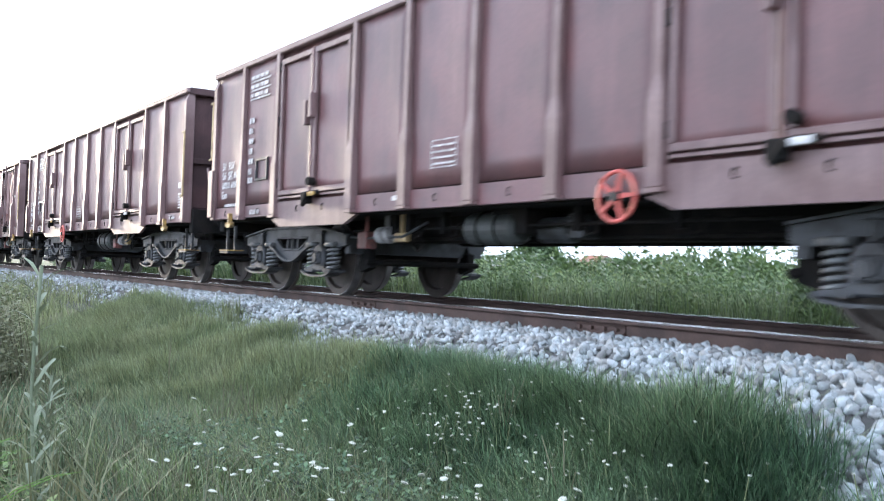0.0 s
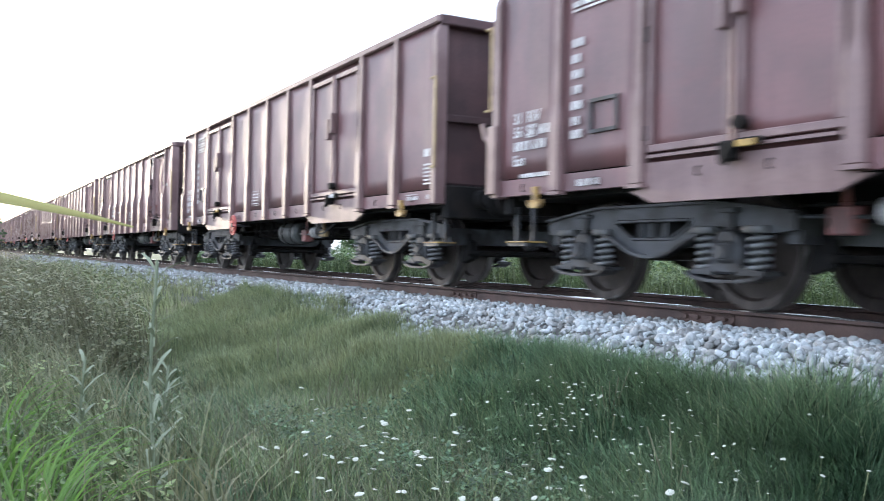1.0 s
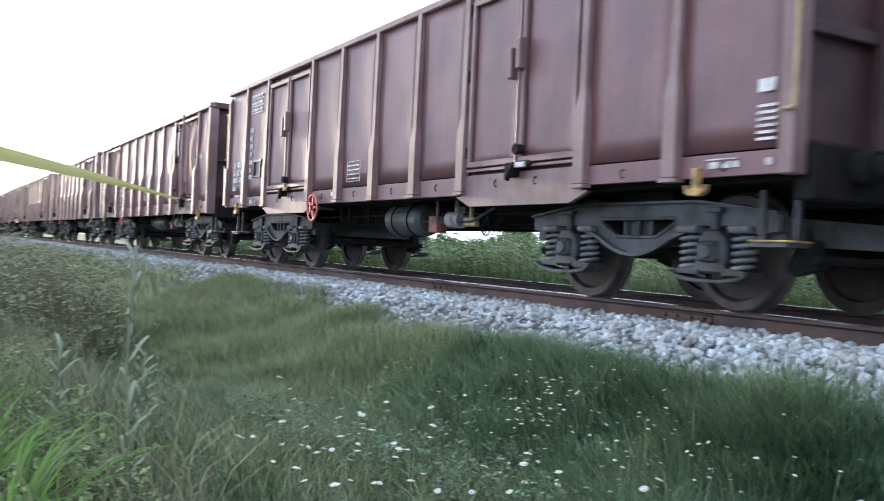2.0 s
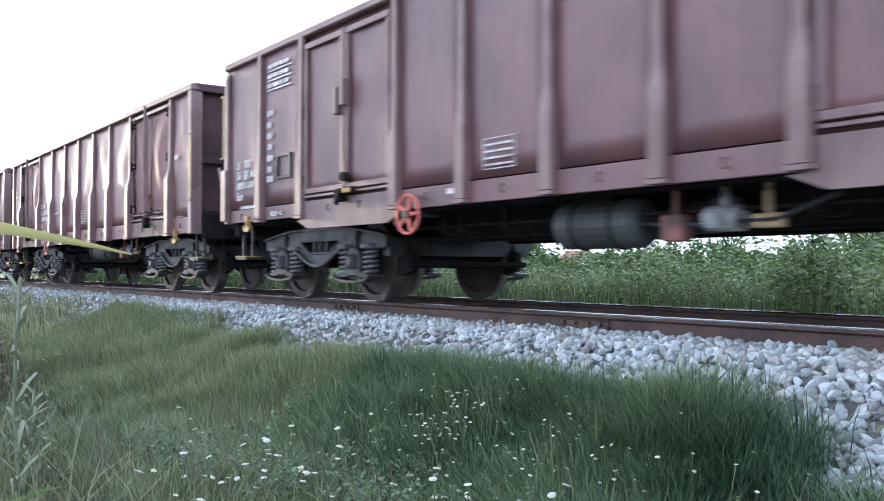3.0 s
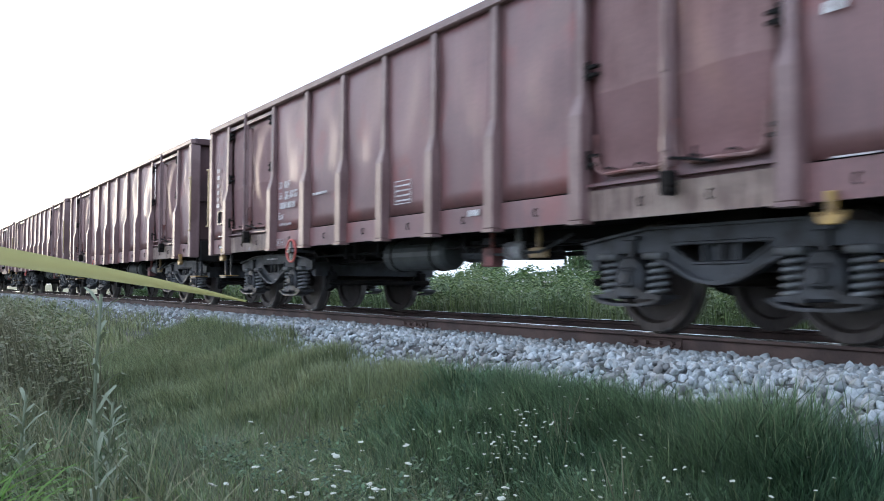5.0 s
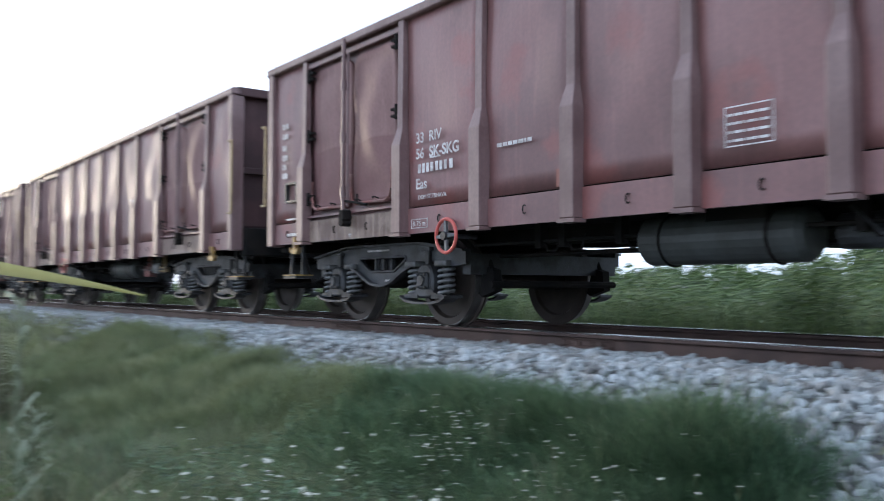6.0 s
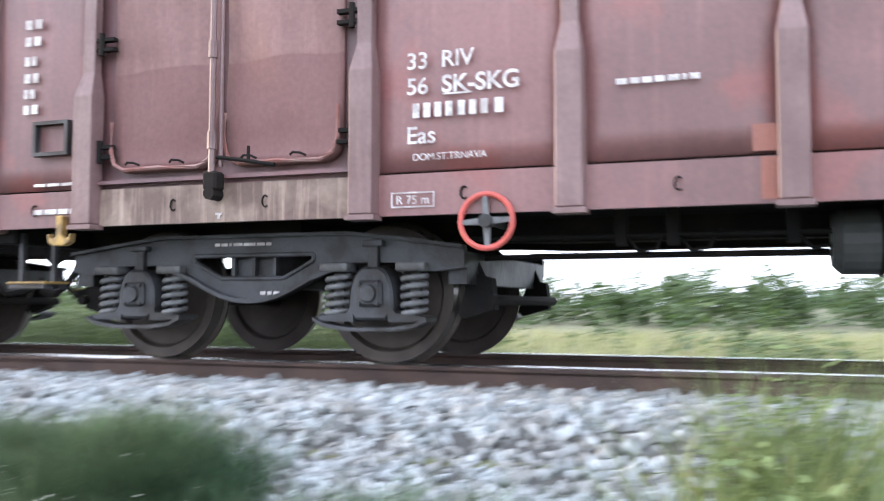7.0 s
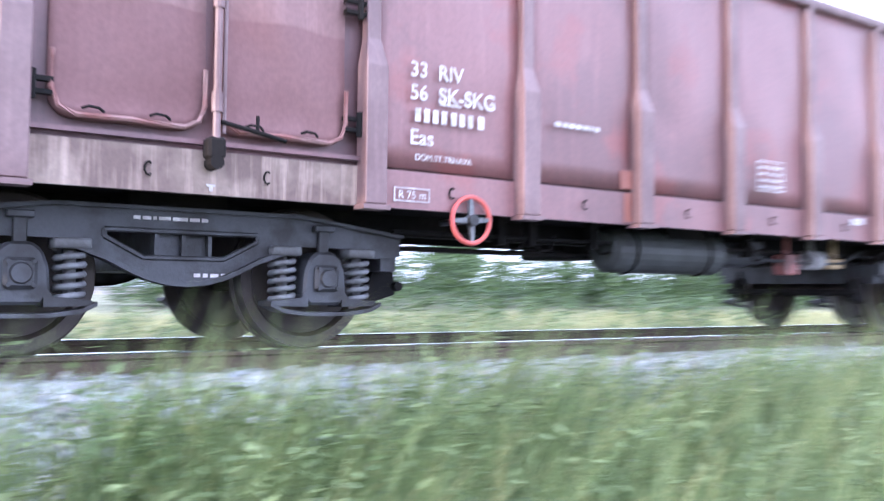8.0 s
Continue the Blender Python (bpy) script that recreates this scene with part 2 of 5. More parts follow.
def ringtube(bm, centre, R, r, axis="Y", n=28, k=8):
    rot = {"Y": Matrix.Rotation(radians(90), 4, "X"), "X": Matrix.Rotation(radians(90), 4, "Y"), "Z": Matrix.Identity(4)}[axis]
    rows = []
    for i in range(n):
        a = 2 * math.pi * i / n
        rows.append([bm.verts.new(Vector(centre) + rot @ Vector(((R + r * math.cos(2 * math.pi * j / k)) * math.cos(a),
                     (R + r * math.cos(2 * math.pi * j / k)) * math.sin(a), r * math.sin(2 * math.pi * j / k)))) for j in range(k)])
    for i in range(n):
        for j in range(k):
            a, b = rows[i], rows[(i + 1) % n]
            bm.faces.new((a[j], b[j], b[(j + 1) % k], a[(j + 1) % k]))
    return bm


B = bmesh.new


def empty(name):
    return new(name)


def mesh_from(name, verts, faces, material, kind="stuff", label="", category=""):
    me = bpy.data.meshes.new(name)
    me.from_pydata(verts.reshape(-1, 3).tolist() if isinstance(verts, np.ndarray) else verts, [], faces.tolist() if isinstance(faces, np.ndarray) else faces)
    me.materials.append(material)
    return tagged(new(name, me), label, category, kind=kind)


def smoothstep(a, b, v):
    t = np.clip((v - a) / (b - a), 0, 1)
    return t * t * (3 - 2 * t)


def wave(x, y):
    """A gentle unevenness of the earth, the same for arrays and numbers."""
    return (np.sin(x * 1.7 + y * 0.9) * 0.5 + np.sin(x * 0.61 - y * 1.9 + 1.3) * 0.7 + np.sin(x * 3.1 + y * 2.3 + 0.4) * 0.25) / 1.45


def ground_z(x, y):
    """The height of the earth: track bed, near bank down to the path, far bank down to the fields."""
    near = -0.17 - 0.30 * smoothstep(-1.75, -2.35, y) - 0.42 * smoothstep(-2.3, -3.9, y)
    far = -0.36 * smoothstep(1.8, 3.2, y) - 0.25 * smoothstep(4.0, 12.0, y)
    z = np.where(y < 0, near, -0.17 + far)
    amp = 0.07 * smoothstep(-2.2, -3.2, y) + 0.05 * smoothstep(2.4, 3.6, y)
    return z + amp * wave(x, y)


# ---------------------------------------------------------------- ground and track
def build_ground():
    xs = np.concatenate([np.geomspace(-2500, -40, 26), np.arange(-39, 25, 0.5), np.geomspace(26, 2500, 26)])
    ys = np.concatenate([-np.geomspace(2500, 14, 16), np.arange(-13, 14, 0.25), np.geomspace(14.5, 2500, 22)])
    X, Y = np.meshgrid(xs, ys)
    Z = ground_z(X, Y) - np.where(np.abs(Y) < 1.9, 0.045, 0.0)
    v = np.stack([X, Y, Z], -1).reshape(-1, 3)
    w = len(xs)
    i, j = np.meshgrid(np.arange(w - 1), np.arange(len(ys) - 1))
    a = (j * w + i).ravel()
    ob = mesh_from("ground", v, np.stack([a, a + 1, a + w + 1, a + w], -1), M_EARTH, "structure", "dry earth and matted grass beside the track", "ground")
    ob.data.shade_smooth()


M_EARTH = mat("earth_and_thatch", (0.15, 0.145, 0.08), 0.95, tint=(0.09, 0.11, 0.045), scale=0.8, grain=18, bump=1.0)
build_ground()

RAIL = [(-0.075, -0.172), (0.075, -0.172), (0.075, -0.160), (0.02, -0.145), (0.009, -0.13), (0.009, -0.05), (0.036, -0.035),
        (0.036, -0.012), (0.028, 0.0), (-0.028, 0.0), (-0.036, -0.012), (-0.036, -0.035), (-0.009, -0.05), (-0.009, -0.13), (-0.02, -0.145), (-0.075, -0.16)]
for side, name in ((-0.7525, "rail_near"), (0.7525, "rail_far")):
    bm = B()
    prism(bm, [(side + p[0], p[1]) for p in RAIL], "yz", -420, 160)
    rail = part(name, bm, M_RUST)
    rail.data.materials.append(M_SHINE)
    for poly in rail.data.polygons:
        if poly.normal.z > 0.5 and poly.center.z > -0.02:
            poly.material_index = 1
    tagged(rail, "rust-brown steel rail with a bright worn head", "rail", kind="structure")

# ---------------------------------------------------------------- goods wagons
def build_bogie(wagon, x, name="bogie"):
    """A two-axle bogie with outside frames and coil springs; its origin lies on the rail under its pivot."""
    bm = B()
    top = [(-1.5, 0.70), (-1.5, 0.62), (-1.32, 0.60), (-1.16, 0.60), (-1.10, 0.66), (-0.70, 0.66), (-0.62, 0.60), (-0.46, 0.545), (-0.33, 0.478), (-0.22, 0.432), (-0.11, 0.405), (0, 0.396)]
    prof = top + [(-a, b) for a, b in top[-2::-1]] + [(1.5, 0.74), (1.05, 0.80), (0.72, 0.84), (-0.72, 0.84), (-1.05, 0.80), (-1.5, 0.74)]
    hole = [(-0.46, 0.72), (0.46, 0.72), (0.46, 0.68), (0.24, 0.565), (-0.24, 0.565), (-0.46, 0.68)]
    for s in (-1, 1):
        y0, y1 = (-1.06, -1.00) if s < 0 else (1.00, 1.06)
        # frame plate with its three-cornered window: built as strips round the hole
        for lo, hi in (((-1.5, -0.46), None), ((0.46, 1.5), None)):
            a, b = lo
            def low(u):
                for (p, q) in zip(prof, prof[1:]):
                    if p[0] <= u <= q[0] and q[0] > p[0]:
                        return p[1] + (q[1] - p[1]) * (u - p[0]) / (q[0] - p[0])
                return 0.6
            def high(u):
                u = abs(u)
                return 0.84 if u < 0.72 else (0.84 - (u - 0.72) * 0.04 / 0.33 if u < 1.05 else 0.80 - (u - 1.05) * 0.06 / 0.45)
            us = sorted({a, b, *[p[0] for p in prof if a < p[0] < b]})
            prism(bm, [(u, low(u)) for u in us] + [(u, high(u)) for u in reversed(us)], "xz", y0, y1)
        prism(bm, [(-0.46, 0.72), (0.46, 0.72), (0.46, 0.84), (-0.46, 0.84)], "xz", y0, y1)
        prism(bm, [(-0.46, 0.545), (-0.33, 0.478), (-0.22, 0.432), (-0.11, 0.405), (0, 0.396), (0.11, 0.405), (0.22, 0.432), (0.33, 0.478), (0.46, 0.545), (0.46, 0.68), (0.24, 0.565), (-0.24, 0.565), (-0.46, 0.68)], "xz", y0, y1)
        # flanges along the upper and the lower edge
        e = -1.10 if s < 0 else 1.10
        rail_up = [(-1.5, 0.74), (-1.05, 0.80), (-0.72, 0.84), (0.72, 0.84), (1.05, 0.80), (1.5, 0.74)]
        for p, q in zip(rail_up, rail_up[1:]):
            prism(bm, [p, q, (q[0], q[1] + 0.022), (p[0], p[1] + 0.022)], "xz", min(e, y1 if s < 0 else y0) if s < 0 else y0, y1 if s < 0 else e)
        for p, q in zip(top, top[1:]):
            for k in (1, -1):
                if p[0] > -0.66 and q[0] != p[0]:
                    prism(bm, [(k * p[0], p[1]), (k * q[0], q[1]), (k * q[0], q[1] + 0.03), (k * p[0], p[1] + 0.03)], "xz", -1.12 if s < 0 else 1.0, -1.0 if s < 0 else 1.12)
        # ribs round the window and bars in it
        for p, q in zip(hole, hole[1:] + hole[:1]):
            rod(bm, (p[0], y0 if s < 0 else y1, p[1]), (q[0], y0 if s < 0 else y1, q[1]), 0.016, 6)
        for u in (-0.16, 0.0, 0.16):
            box(bm, u - 0.012, u + 0.012, y0 + 0.01, y1 - 0.01, 0.55, 0.73)
    box(bm, -0.16, 0.16, -1.0, 1.0, 0.5, 0.80)
    box(bm, -1.5, -1.38, -1.0, 1.0, 0.52, 0.72)
    box(bm, 1.38, 1.5, -1.0, 1.0, 0.52, 0.72)
    frame_ob = part(name, bm, M_BOGIE, wagon, "dark grey cast steel bogie with outside frames")
    frame_ob.location.x = x
    for ax in (-0.9, 0.9):
        bm = B()
        rod(bm, (0, -1.02, 0), (0, 1.02, 0), 0.08, 12)
        for s in (-1, 1):
            a, b = (-0.825, -0.69) if s < 0 else (0.69, 0.825)
            prof2 = [(0.0, 0.10), (0.02, 0.10), (0.04, 0.36), (0.0, 0.385), (0.0, 0.452), (0.105, 0.46), (0.115, 0.485), (0.135, 0.485), (0.135, 0.38), (0.10, 0.36), (0.09, 0.10), (0.12, 0.10)]
            rings = []
            for w, r in prof2:
                yy = (-0.825 + w) if s < 0 else (0.825 - w)
                rings.append([bm.verts.new((r * math.cos(2 * math.pi * k / 36), yy, r * math.sin(2 * math.pi * k / 36))) for k in range(36)])
            for g, h in zip(rings, rings[1:]):
                for k in range(36):
                    bm.faces.new((g[k], g[(k + 1) % 36], h[(k + 1) % 36], h[k]))
        ws = part("wheelset", bm, M_WHEEL, frame_ob, "rust-brown steel wheels on one axle with worn treads", smooth=False)
        ws.location = (ax, 0, 0.46)
        ws.data.materials.append(M_TREAD)
        for poly in ws.data.polygons:
            c = poly.center
            if 0.445 < math.hypot(c.x, c.z) < 0.462 and abs(poly.normal.y) < 0.5:
                poly.material_index = 1
        for s in (-1, 1):
            o = s * 1.0
            bm = B()
            ya, yb = (-1.13, -0.92) if s < 0 else (0.92, 1.13)
            prism(bm, [(-0.11, 0.29), (-0.155, 0.35), (-0.145, 0.50), (-0.11, 0.59), (-0.06, 0.63), (0.06, 0.63), (0.11, 0.59), (0.145, 0.50), (0.155, 0.35), (0.11, 0.29)], "xz", ya, yb, bevel=0.018)
            box(bm, -0.085, 0.085, *((-1.165, -1.12) if s < 0 else (1.12, 1.165)), 0.375, 0.545, 0.02)
            rod(bm, (0, s * 1.16, 0.46), (0, s * 1.185, 0.46), 0.062, 18, 0.05)
            for p, q in ((-0.062, 0.398), (0.062, 0.398), (-0.062, 0.522), (0.062, 0.522)):
                rod(bm, (p, s * 1.16, q), (p, s * 1.18, q), 0.013, 6)
            for k in (-1, 1):  # wings that carry the springs
                prism(bm, [(k * 0.12, 0.28), (k * 0.37, 0.285), (k * 0.37, 0.315), (k * 0.17, 0.335), (k * 0.12, 0.40)], "xz", ya, yb)
            arc = [(-0.39, 0.285), (-0.31, 0.245), (-0.14, 0.222), (0.14, 0.222), (0.31, 0.245), (0.39, 0.285)]
            prism(bm, arc + [(p, q + 0.024) for p, q in reversed(arc)], "xz", *((-1.17, -0.99) if s < 0 else (0.99, 1.17)))
            bx = part("axle_box", bm, M_BOGIE, frame_ob, "dark grey cast axle box with a bolted cover")
            bx.location.x = ax
            bm = B()
            box(bm, -0.035, 0.035, *((-1.10, -1.05) if s < 0 else (1.05, 1.10)), 0.62, 0.80, 0.006)
            box(bm, -0.07, 0.07, *((-1.12, -1.05) if s < 0 else (1.05, 1.12)), 0.76, 0.80, 0.006)
            lk = part("link", bm, M_BOGIE, frame_ob)
            lk.location.x = ax
            for dx in (-0.265, 0.265):
                bm = B()
                pts = [(0.075 * math.cos(a), 0.075 * math.sin(a), 0.30 + 0.30 * a / (2 * math.pi * 5.5)) for a in np.linspace(0, 2 * math.pi * 5.5, 72)]
                pipe(bm, pts, 0.019, 6)
                rod(bm, (0, 0, 0.30), (0, 0, 0.6), 0.035, 8)
                box(bm, -0.1, 0.1, -0.09, 0.09, 0.6, 0.66, 0.01)
                sp = part("coil_spring", bm, M_SPRING, frame_ob, "grey steel coil spring", smooth=True)
                sp.location = (ax + dx, s * 1.04, 0)
    # brake rigging hangs at the inner and outer ends
    for e in (-1, 1):
        bm = B()
        rod(bm, (e * 1.62, -0.85, 0.42), (e * 1.62, 0.85, 0.42), 0.035, 8)
        for s in (-0.75, 0.75):
            rod(bm, (e * 1.45, s, 0.72), (e * 1.60, s, 0.40), 0.025, 8)
            prism(bm, [(e * 1.37, 0.33), (e * 1.41, 0.30), (e * 1.62, 0.36), (e * 1.60, 0.56), (e * 1.46, 0.60)], "xz", s - 0.05, s + 0.05)
        part("brake_beam", bm, M_BLACK, frame_ob, "grimy brake beam with hanging shoes")
    return frame_ob


def hook_loop(wagon, x, y, z):
    bm = B()
    pts = [(x + 0.022 * math.cos(a), y - 0.016, z + 0.036 * math.sin(a)) for a in np.linspace(0.9, 5.4, 8)]
    pipe(bm, pts, 0.0065, 5)
    part("tie_ring", bm, M_BLACK, wagon)


def grab_rail(wagon, x, y, z0, z1, material):
    bm = B()
    pipe(bm, [(x - 0.10, y, z0), (x, y, z0), (x, y, z0 + 0.02), (x, y, z1 - 0.02), (x, y, z1), (x - 0.10, y, z1)], 0.017, 6)
    part("grab_rail", bm, material, wagon, "worn yellow steel grab rail" if material is M_RAILYEL else "")


def tow_hook(wagon, x, z):
    bm = B()
    prism(bm, [(-0.035, 0.10), (0.035, 0.10), (0.028, -0.06), (0.06, -0.085), (0.10, -0.075), (0.115, -0.04), (0.13, -0.05), (0.115, -0.11), (0.06, -0.14),
               (-0.06, -0.14), (-0.115, -0.11), (-0.13, -0.05), (-0.115, -0.04), (-0.10, -0.075), (-0.06, -0.085), (-0.028, -0.06)], "xz", -0.03, 0.03, 0.006)
    ob = part("rope_hook", bm, M_YELLOW, wagon, "yellow painted two-horned rope hook")
    ob.location, ob.scale = (x, -1.5, z - 0.01), (0.78, 1, 0.85)


def hand_wheel(wagon, x, z, r=0.165):
    bm = B()
    ringtube(bm, (0, 0, 0), r, 0.017, "Y")
    ob = None
    if r < 0.17:
        ob = part("hand_wheel", bm, M_REDWHEEL, wagon, "faded red brake hand wheel with bare steel spokes")
        bm = B()
    for k in range(5 if r > 0.17 else 4):
        a = 2 * math.pi * k / (5 if r > 0.17 else 4) + 0.05
        prism(bm, [(0.03 * math.cos(a) - 0.02 * math.sin(a), 0.03 * math.sin(a) + 0.02 * math.cos(a)), (r * math.cos(a) - 0.012 * math.sin(a), r * math.sin(a) + 0.012 * math.cos(a)),
                   (r * math.cos(a) + 0.012 * math.sin(a), r * math.sin(a) - 0.012 * math.cos(a)), (0.03 * math.cos(a) + 0.02 * math.sin(a), 0.03 * math.sin(a) - 0.02 * math.cos(a))], "xz", -0.012, 0.012)
    if ob:
        part("spokes", bm, M_SPRING, ob, "bare grey steel spokes")
    else:
        ob = part("hand_wheel", bm, M_REDWHEEL, wagon, "faded red spoked brake hand wheel")
    ob.location = (x, -1.50, z)
    bm = B()
    rod(bm, (0, -0.03, 0), (0, 0.35, 0), 0.022, 8)
    rod(bm, (0, -0.04, 0), (0, 0.03, 0), 0.04, 10)
    part("spindle", bm, M_BOGIE, ob)
    return ob


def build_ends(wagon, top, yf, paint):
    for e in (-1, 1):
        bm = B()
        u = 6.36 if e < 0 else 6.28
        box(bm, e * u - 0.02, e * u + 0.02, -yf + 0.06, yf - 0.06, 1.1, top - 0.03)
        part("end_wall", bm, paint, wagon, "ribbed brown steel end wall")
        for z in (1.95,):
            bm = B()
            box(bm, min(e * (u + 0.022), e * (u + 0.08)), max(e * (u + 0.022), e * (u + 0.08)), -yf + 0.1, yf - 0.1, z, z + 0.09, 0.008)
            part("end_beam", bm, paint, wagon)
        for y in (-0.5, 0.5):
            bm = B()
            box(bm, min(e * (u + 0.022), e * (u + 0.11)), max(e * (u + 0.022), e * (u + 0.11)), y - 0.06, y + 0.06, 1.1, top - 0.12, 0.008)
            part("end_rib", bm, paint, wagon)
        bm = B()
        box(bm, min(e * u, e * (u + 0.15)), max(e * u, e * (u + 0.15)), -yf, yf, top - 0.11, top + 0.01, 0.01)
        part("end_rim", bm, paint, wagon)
        bm = B()
        box(bm, min(e * 6.30, e * 6.46), max(e * 6.30, e * 6.46), -1.32, 1.32, 0.82, 1.2, 0.012)
        part("headstock", bm, M_BLACK, wagon, "grimy steel headstock beam")
        for s in (-1, 1):
            bm = B()
            rod(bm, (e * 6.45, s * 0.875, 1.05), (e * 6.62, s * 0.875, 1.05), 0.12, 16)
            rod(bm, (e * 6.60, s * 0.875, 1.05), (e * 6.92, s * 0.875, 1.05), 0.085, 16)
            rod(bm, (e * 6.92, s * 0.875, 1.05), (e * 6.965, s * 0.875, 1.05), 0.225, 24, 0.235)
            rod(bm, (e * 6.965, s * 0.875, 1.05), (e * 7.0, s * 0.875, 1.05), 0.235, 24, 0.19)
            part("buffer", bm, M_BLACK, wagon, "dark greasy round buffer")
            bm = B()
            box(bm, e * 6.15 - 0.16, e * 6.15 + 0.16, s * 1.25 - 0.11, s * 1.25 + 0.11, 0.50, 0.53)
            box(bm, e * 6.15 - 0.16, e * 6.15 - 0.13, s * 1.25 - 0.02, s * 1.25 + 0.02, 0.50, 0.9)
            box(bm, e * 6.15 + 0.13, e * 6.15 + 0.16, s * 1.25 - 0.02, s * 1.25 + 0.02, 0.50, 0.9)
            st = part("foot_step", bm, M_BOGIE, wagon)
            bm = B()
            box(bm, e * 6.15 - 0.17, e * 6.15 + 0.17, s * 1.25 - 0.12, s * 1.25 + 0.12, 0.532, 0.548, 0.004)
            part("tread", bm, M_YELLOW, st, "yellow painted step tread")
        bm = B()
        pipe(bm, [(e * 6.4, 0, 0.98), (e * 6.7, 0, 0.96), (e * 6.85, 0, 0.92), (e * 7.0, 0, 0.9)], 0.05, 8)
        ringtube(bm, (e * 6.86, 0, 0.86), 0.10, 0.028, "Y", 16, 6)
        part("coupling", bm, M_BLACK, wagon, "greasy black screw coupling")
        for yy in (-0.42, 0.38):
            bm = B()
            pipe(bm, [(e * 6.42, yy, 0.86), (e * 6.52, yy, 0.74), (e * 6.62, yy, 0.58), (e * 6.76, yy, 0.47), (e * 6.92, yy * 0.9, 0.50), (e * 7.0, yy * 0.85, 0.56)], 0.028, 8)
            part("brake_hose", bm, M_BLACK, wagon, "black rubber brake hose")


def build_underframe(wagon, yf, tank, gear, deep):
    bm = B()
    box(bm, -6.3, 6.3, -yf + 0.16, yf - 0.16, 0.96, 1.18)
    part("underframe", bm, M_BLACK, wagon, "grimy black steel underframe")
    bm = B()
    box(bm, -0.25, 0.25, -1.0, 1.0, 0.72, 0.955)
    part("cross_member", bm, M_BLACK, wagon)
    for s in (-0.45, 0.45):
        bm = B()
        prism(bm, [(-6.3, 0.957), (-6.3, 0.82), (-3.1, 0.82), (-2.6, deep), (2.6, deep), (3.1, 0.82), (6.3, 0.82), (6.3, 0.957)], "xz", s - 0.07, s + 0.07)
        part("centre_sill", bm, M_BLACK, wagon)
    for x in (-4.5, 4.5):
        bm = B()
        box(bm, x - 0.3, x + 0.3, -0.95, 0.95, 0.80, 0.953)
        part("bolster", bm, M_BLACK, wagon)
    bm = B()
    box(bm, -6.3, 6.3, -yf + 0.1, yf - 0.1, 1.18, 1.24)
    part("floor_plate", bm, M_BLACK, wagon)
    for y, z, r in ((-0.95, 0.80, 0.016), (0.6, 0.78, 0.016), (-0.62, 0.70, 0.02)):
        bm = B()
        rod(bm, (-3.0, y, z), (3.0, y, z), r, 6)
        part("brake_rod", bm, M_BLACK, wagon)
    for x in (-2.05, -1.75, -1.1, 0.9, 2.0):
        bm = B()
        box(bm, x - 0.035, x + 0.035, -0.99, -0.9, 0.74, 0.98)
        pipe(bm, [(x + 0.02, -0.95, 0.8), (x + 0.10, -0.95, 0.71), (x + 0.2, -0.95, 0.72), (x + 0.26, -0.95, 0.84)], 0.013, 6)
        part("rod_hanger", bm, M_BLACK, wagon, "black hanger and pipe bend")
    x0, x1, r, y = tank
    bm = B()
    for a, b, q, w in ((x0 + 0.05, x1 - 0.05, r, r), (x0, x0 + 0.05, r * 0.75, r), (x1 - 0.05, x1, r, r * 0.75)):
        rod(bm, (a, y, 0.94 - r), (b, y, 0.94 - r), q, 22, w)
    tk = part("air_tank", bm, M_TANK, wagon, "grey-green painted brake air tank", smooth=False)
    for x in (x0 + 0.25, x1 - 0.25):
        bm = B()
        ringtube(bm, (x, y, 0.94 - r), r + 0.004, 0.012, "X", 22, 5)
        part("tank_strap", bm, M_BLACK, tk)
    bm = B()
    rod(bm, (x1 + 0.15, -0.75, 0.76), (x1 + 0.55, -0.75, 0.76), 0.12, 16)
    box(bm, x1 + 0.55, x1 + 0.75, -0.85, -0.65, 0.68, 0.9, 0.01)
    part("brake_valve", bm, M_BOGIE, wagon, "grey brake cylinder and valve")
    bm = B()
    box(bm, gear, gear + 0.2, -1.05, -0.9, 0.58, 0.78, 0.012)
    rod(bm, (gear + 0.1, -0.98, 0.78), (gear + 0.1, -0.98, 0.98), 0.025, 8)
    part("lever_box", bm, M_FADED, wagon, "faded red lever box")
    bm = B()
    rod(bm, (gear + 0.38, -0.96, 0.735), (gear + 0.66, -0.96, 0.735), 0.095, 16)
    rod(bm, (gear + 0.52, -0.96, 0.8), (gear + 0.52, -0.96, 0.98), 0.03, 8)
    part("brake_drum", bm, M_DUST, wagon, "pale dusty brake cylinder")
    bm = B()
    box(bm, gear + 0.76, gear + 1.0, -1.02, -0.94, 0.655, 0.755, 0.012)
    box(bm, gear + 0.86, gear + 0.9, -1.0, -0.96, 0.755, 0.97)
    part("changeover_plate", bm, M_RAILYEL, wagon, "dull yellow changeover plate")
    bm = B()
    ringtube(bm, (gear + 1.2, -0.98, 0.64), 0.085, 0.009, "Y", 16, 5)
    rod(bm, (gear + 1.2, -0.98, 0.72), (gear + 1.2, -0.98, 0.98), 0.011, 6)
    part("pull_ring", bm, M_BLACK, wagon, "thin black release ring")
    bm = B()
    pipe(bm, [(gear - 0.5, -1.0, 0.9), (gear - 0.3, -1.0, 0.72), (gear + 0.3, -1.02, 0.70), (gear + 0.95, -1.02, 0.71), (gear + 1.4, -1.0, 0.86)], 0.016, 6)
    part("brake_pipe", bm, M_BOGIE, wagon, "bent grey brake pipe")


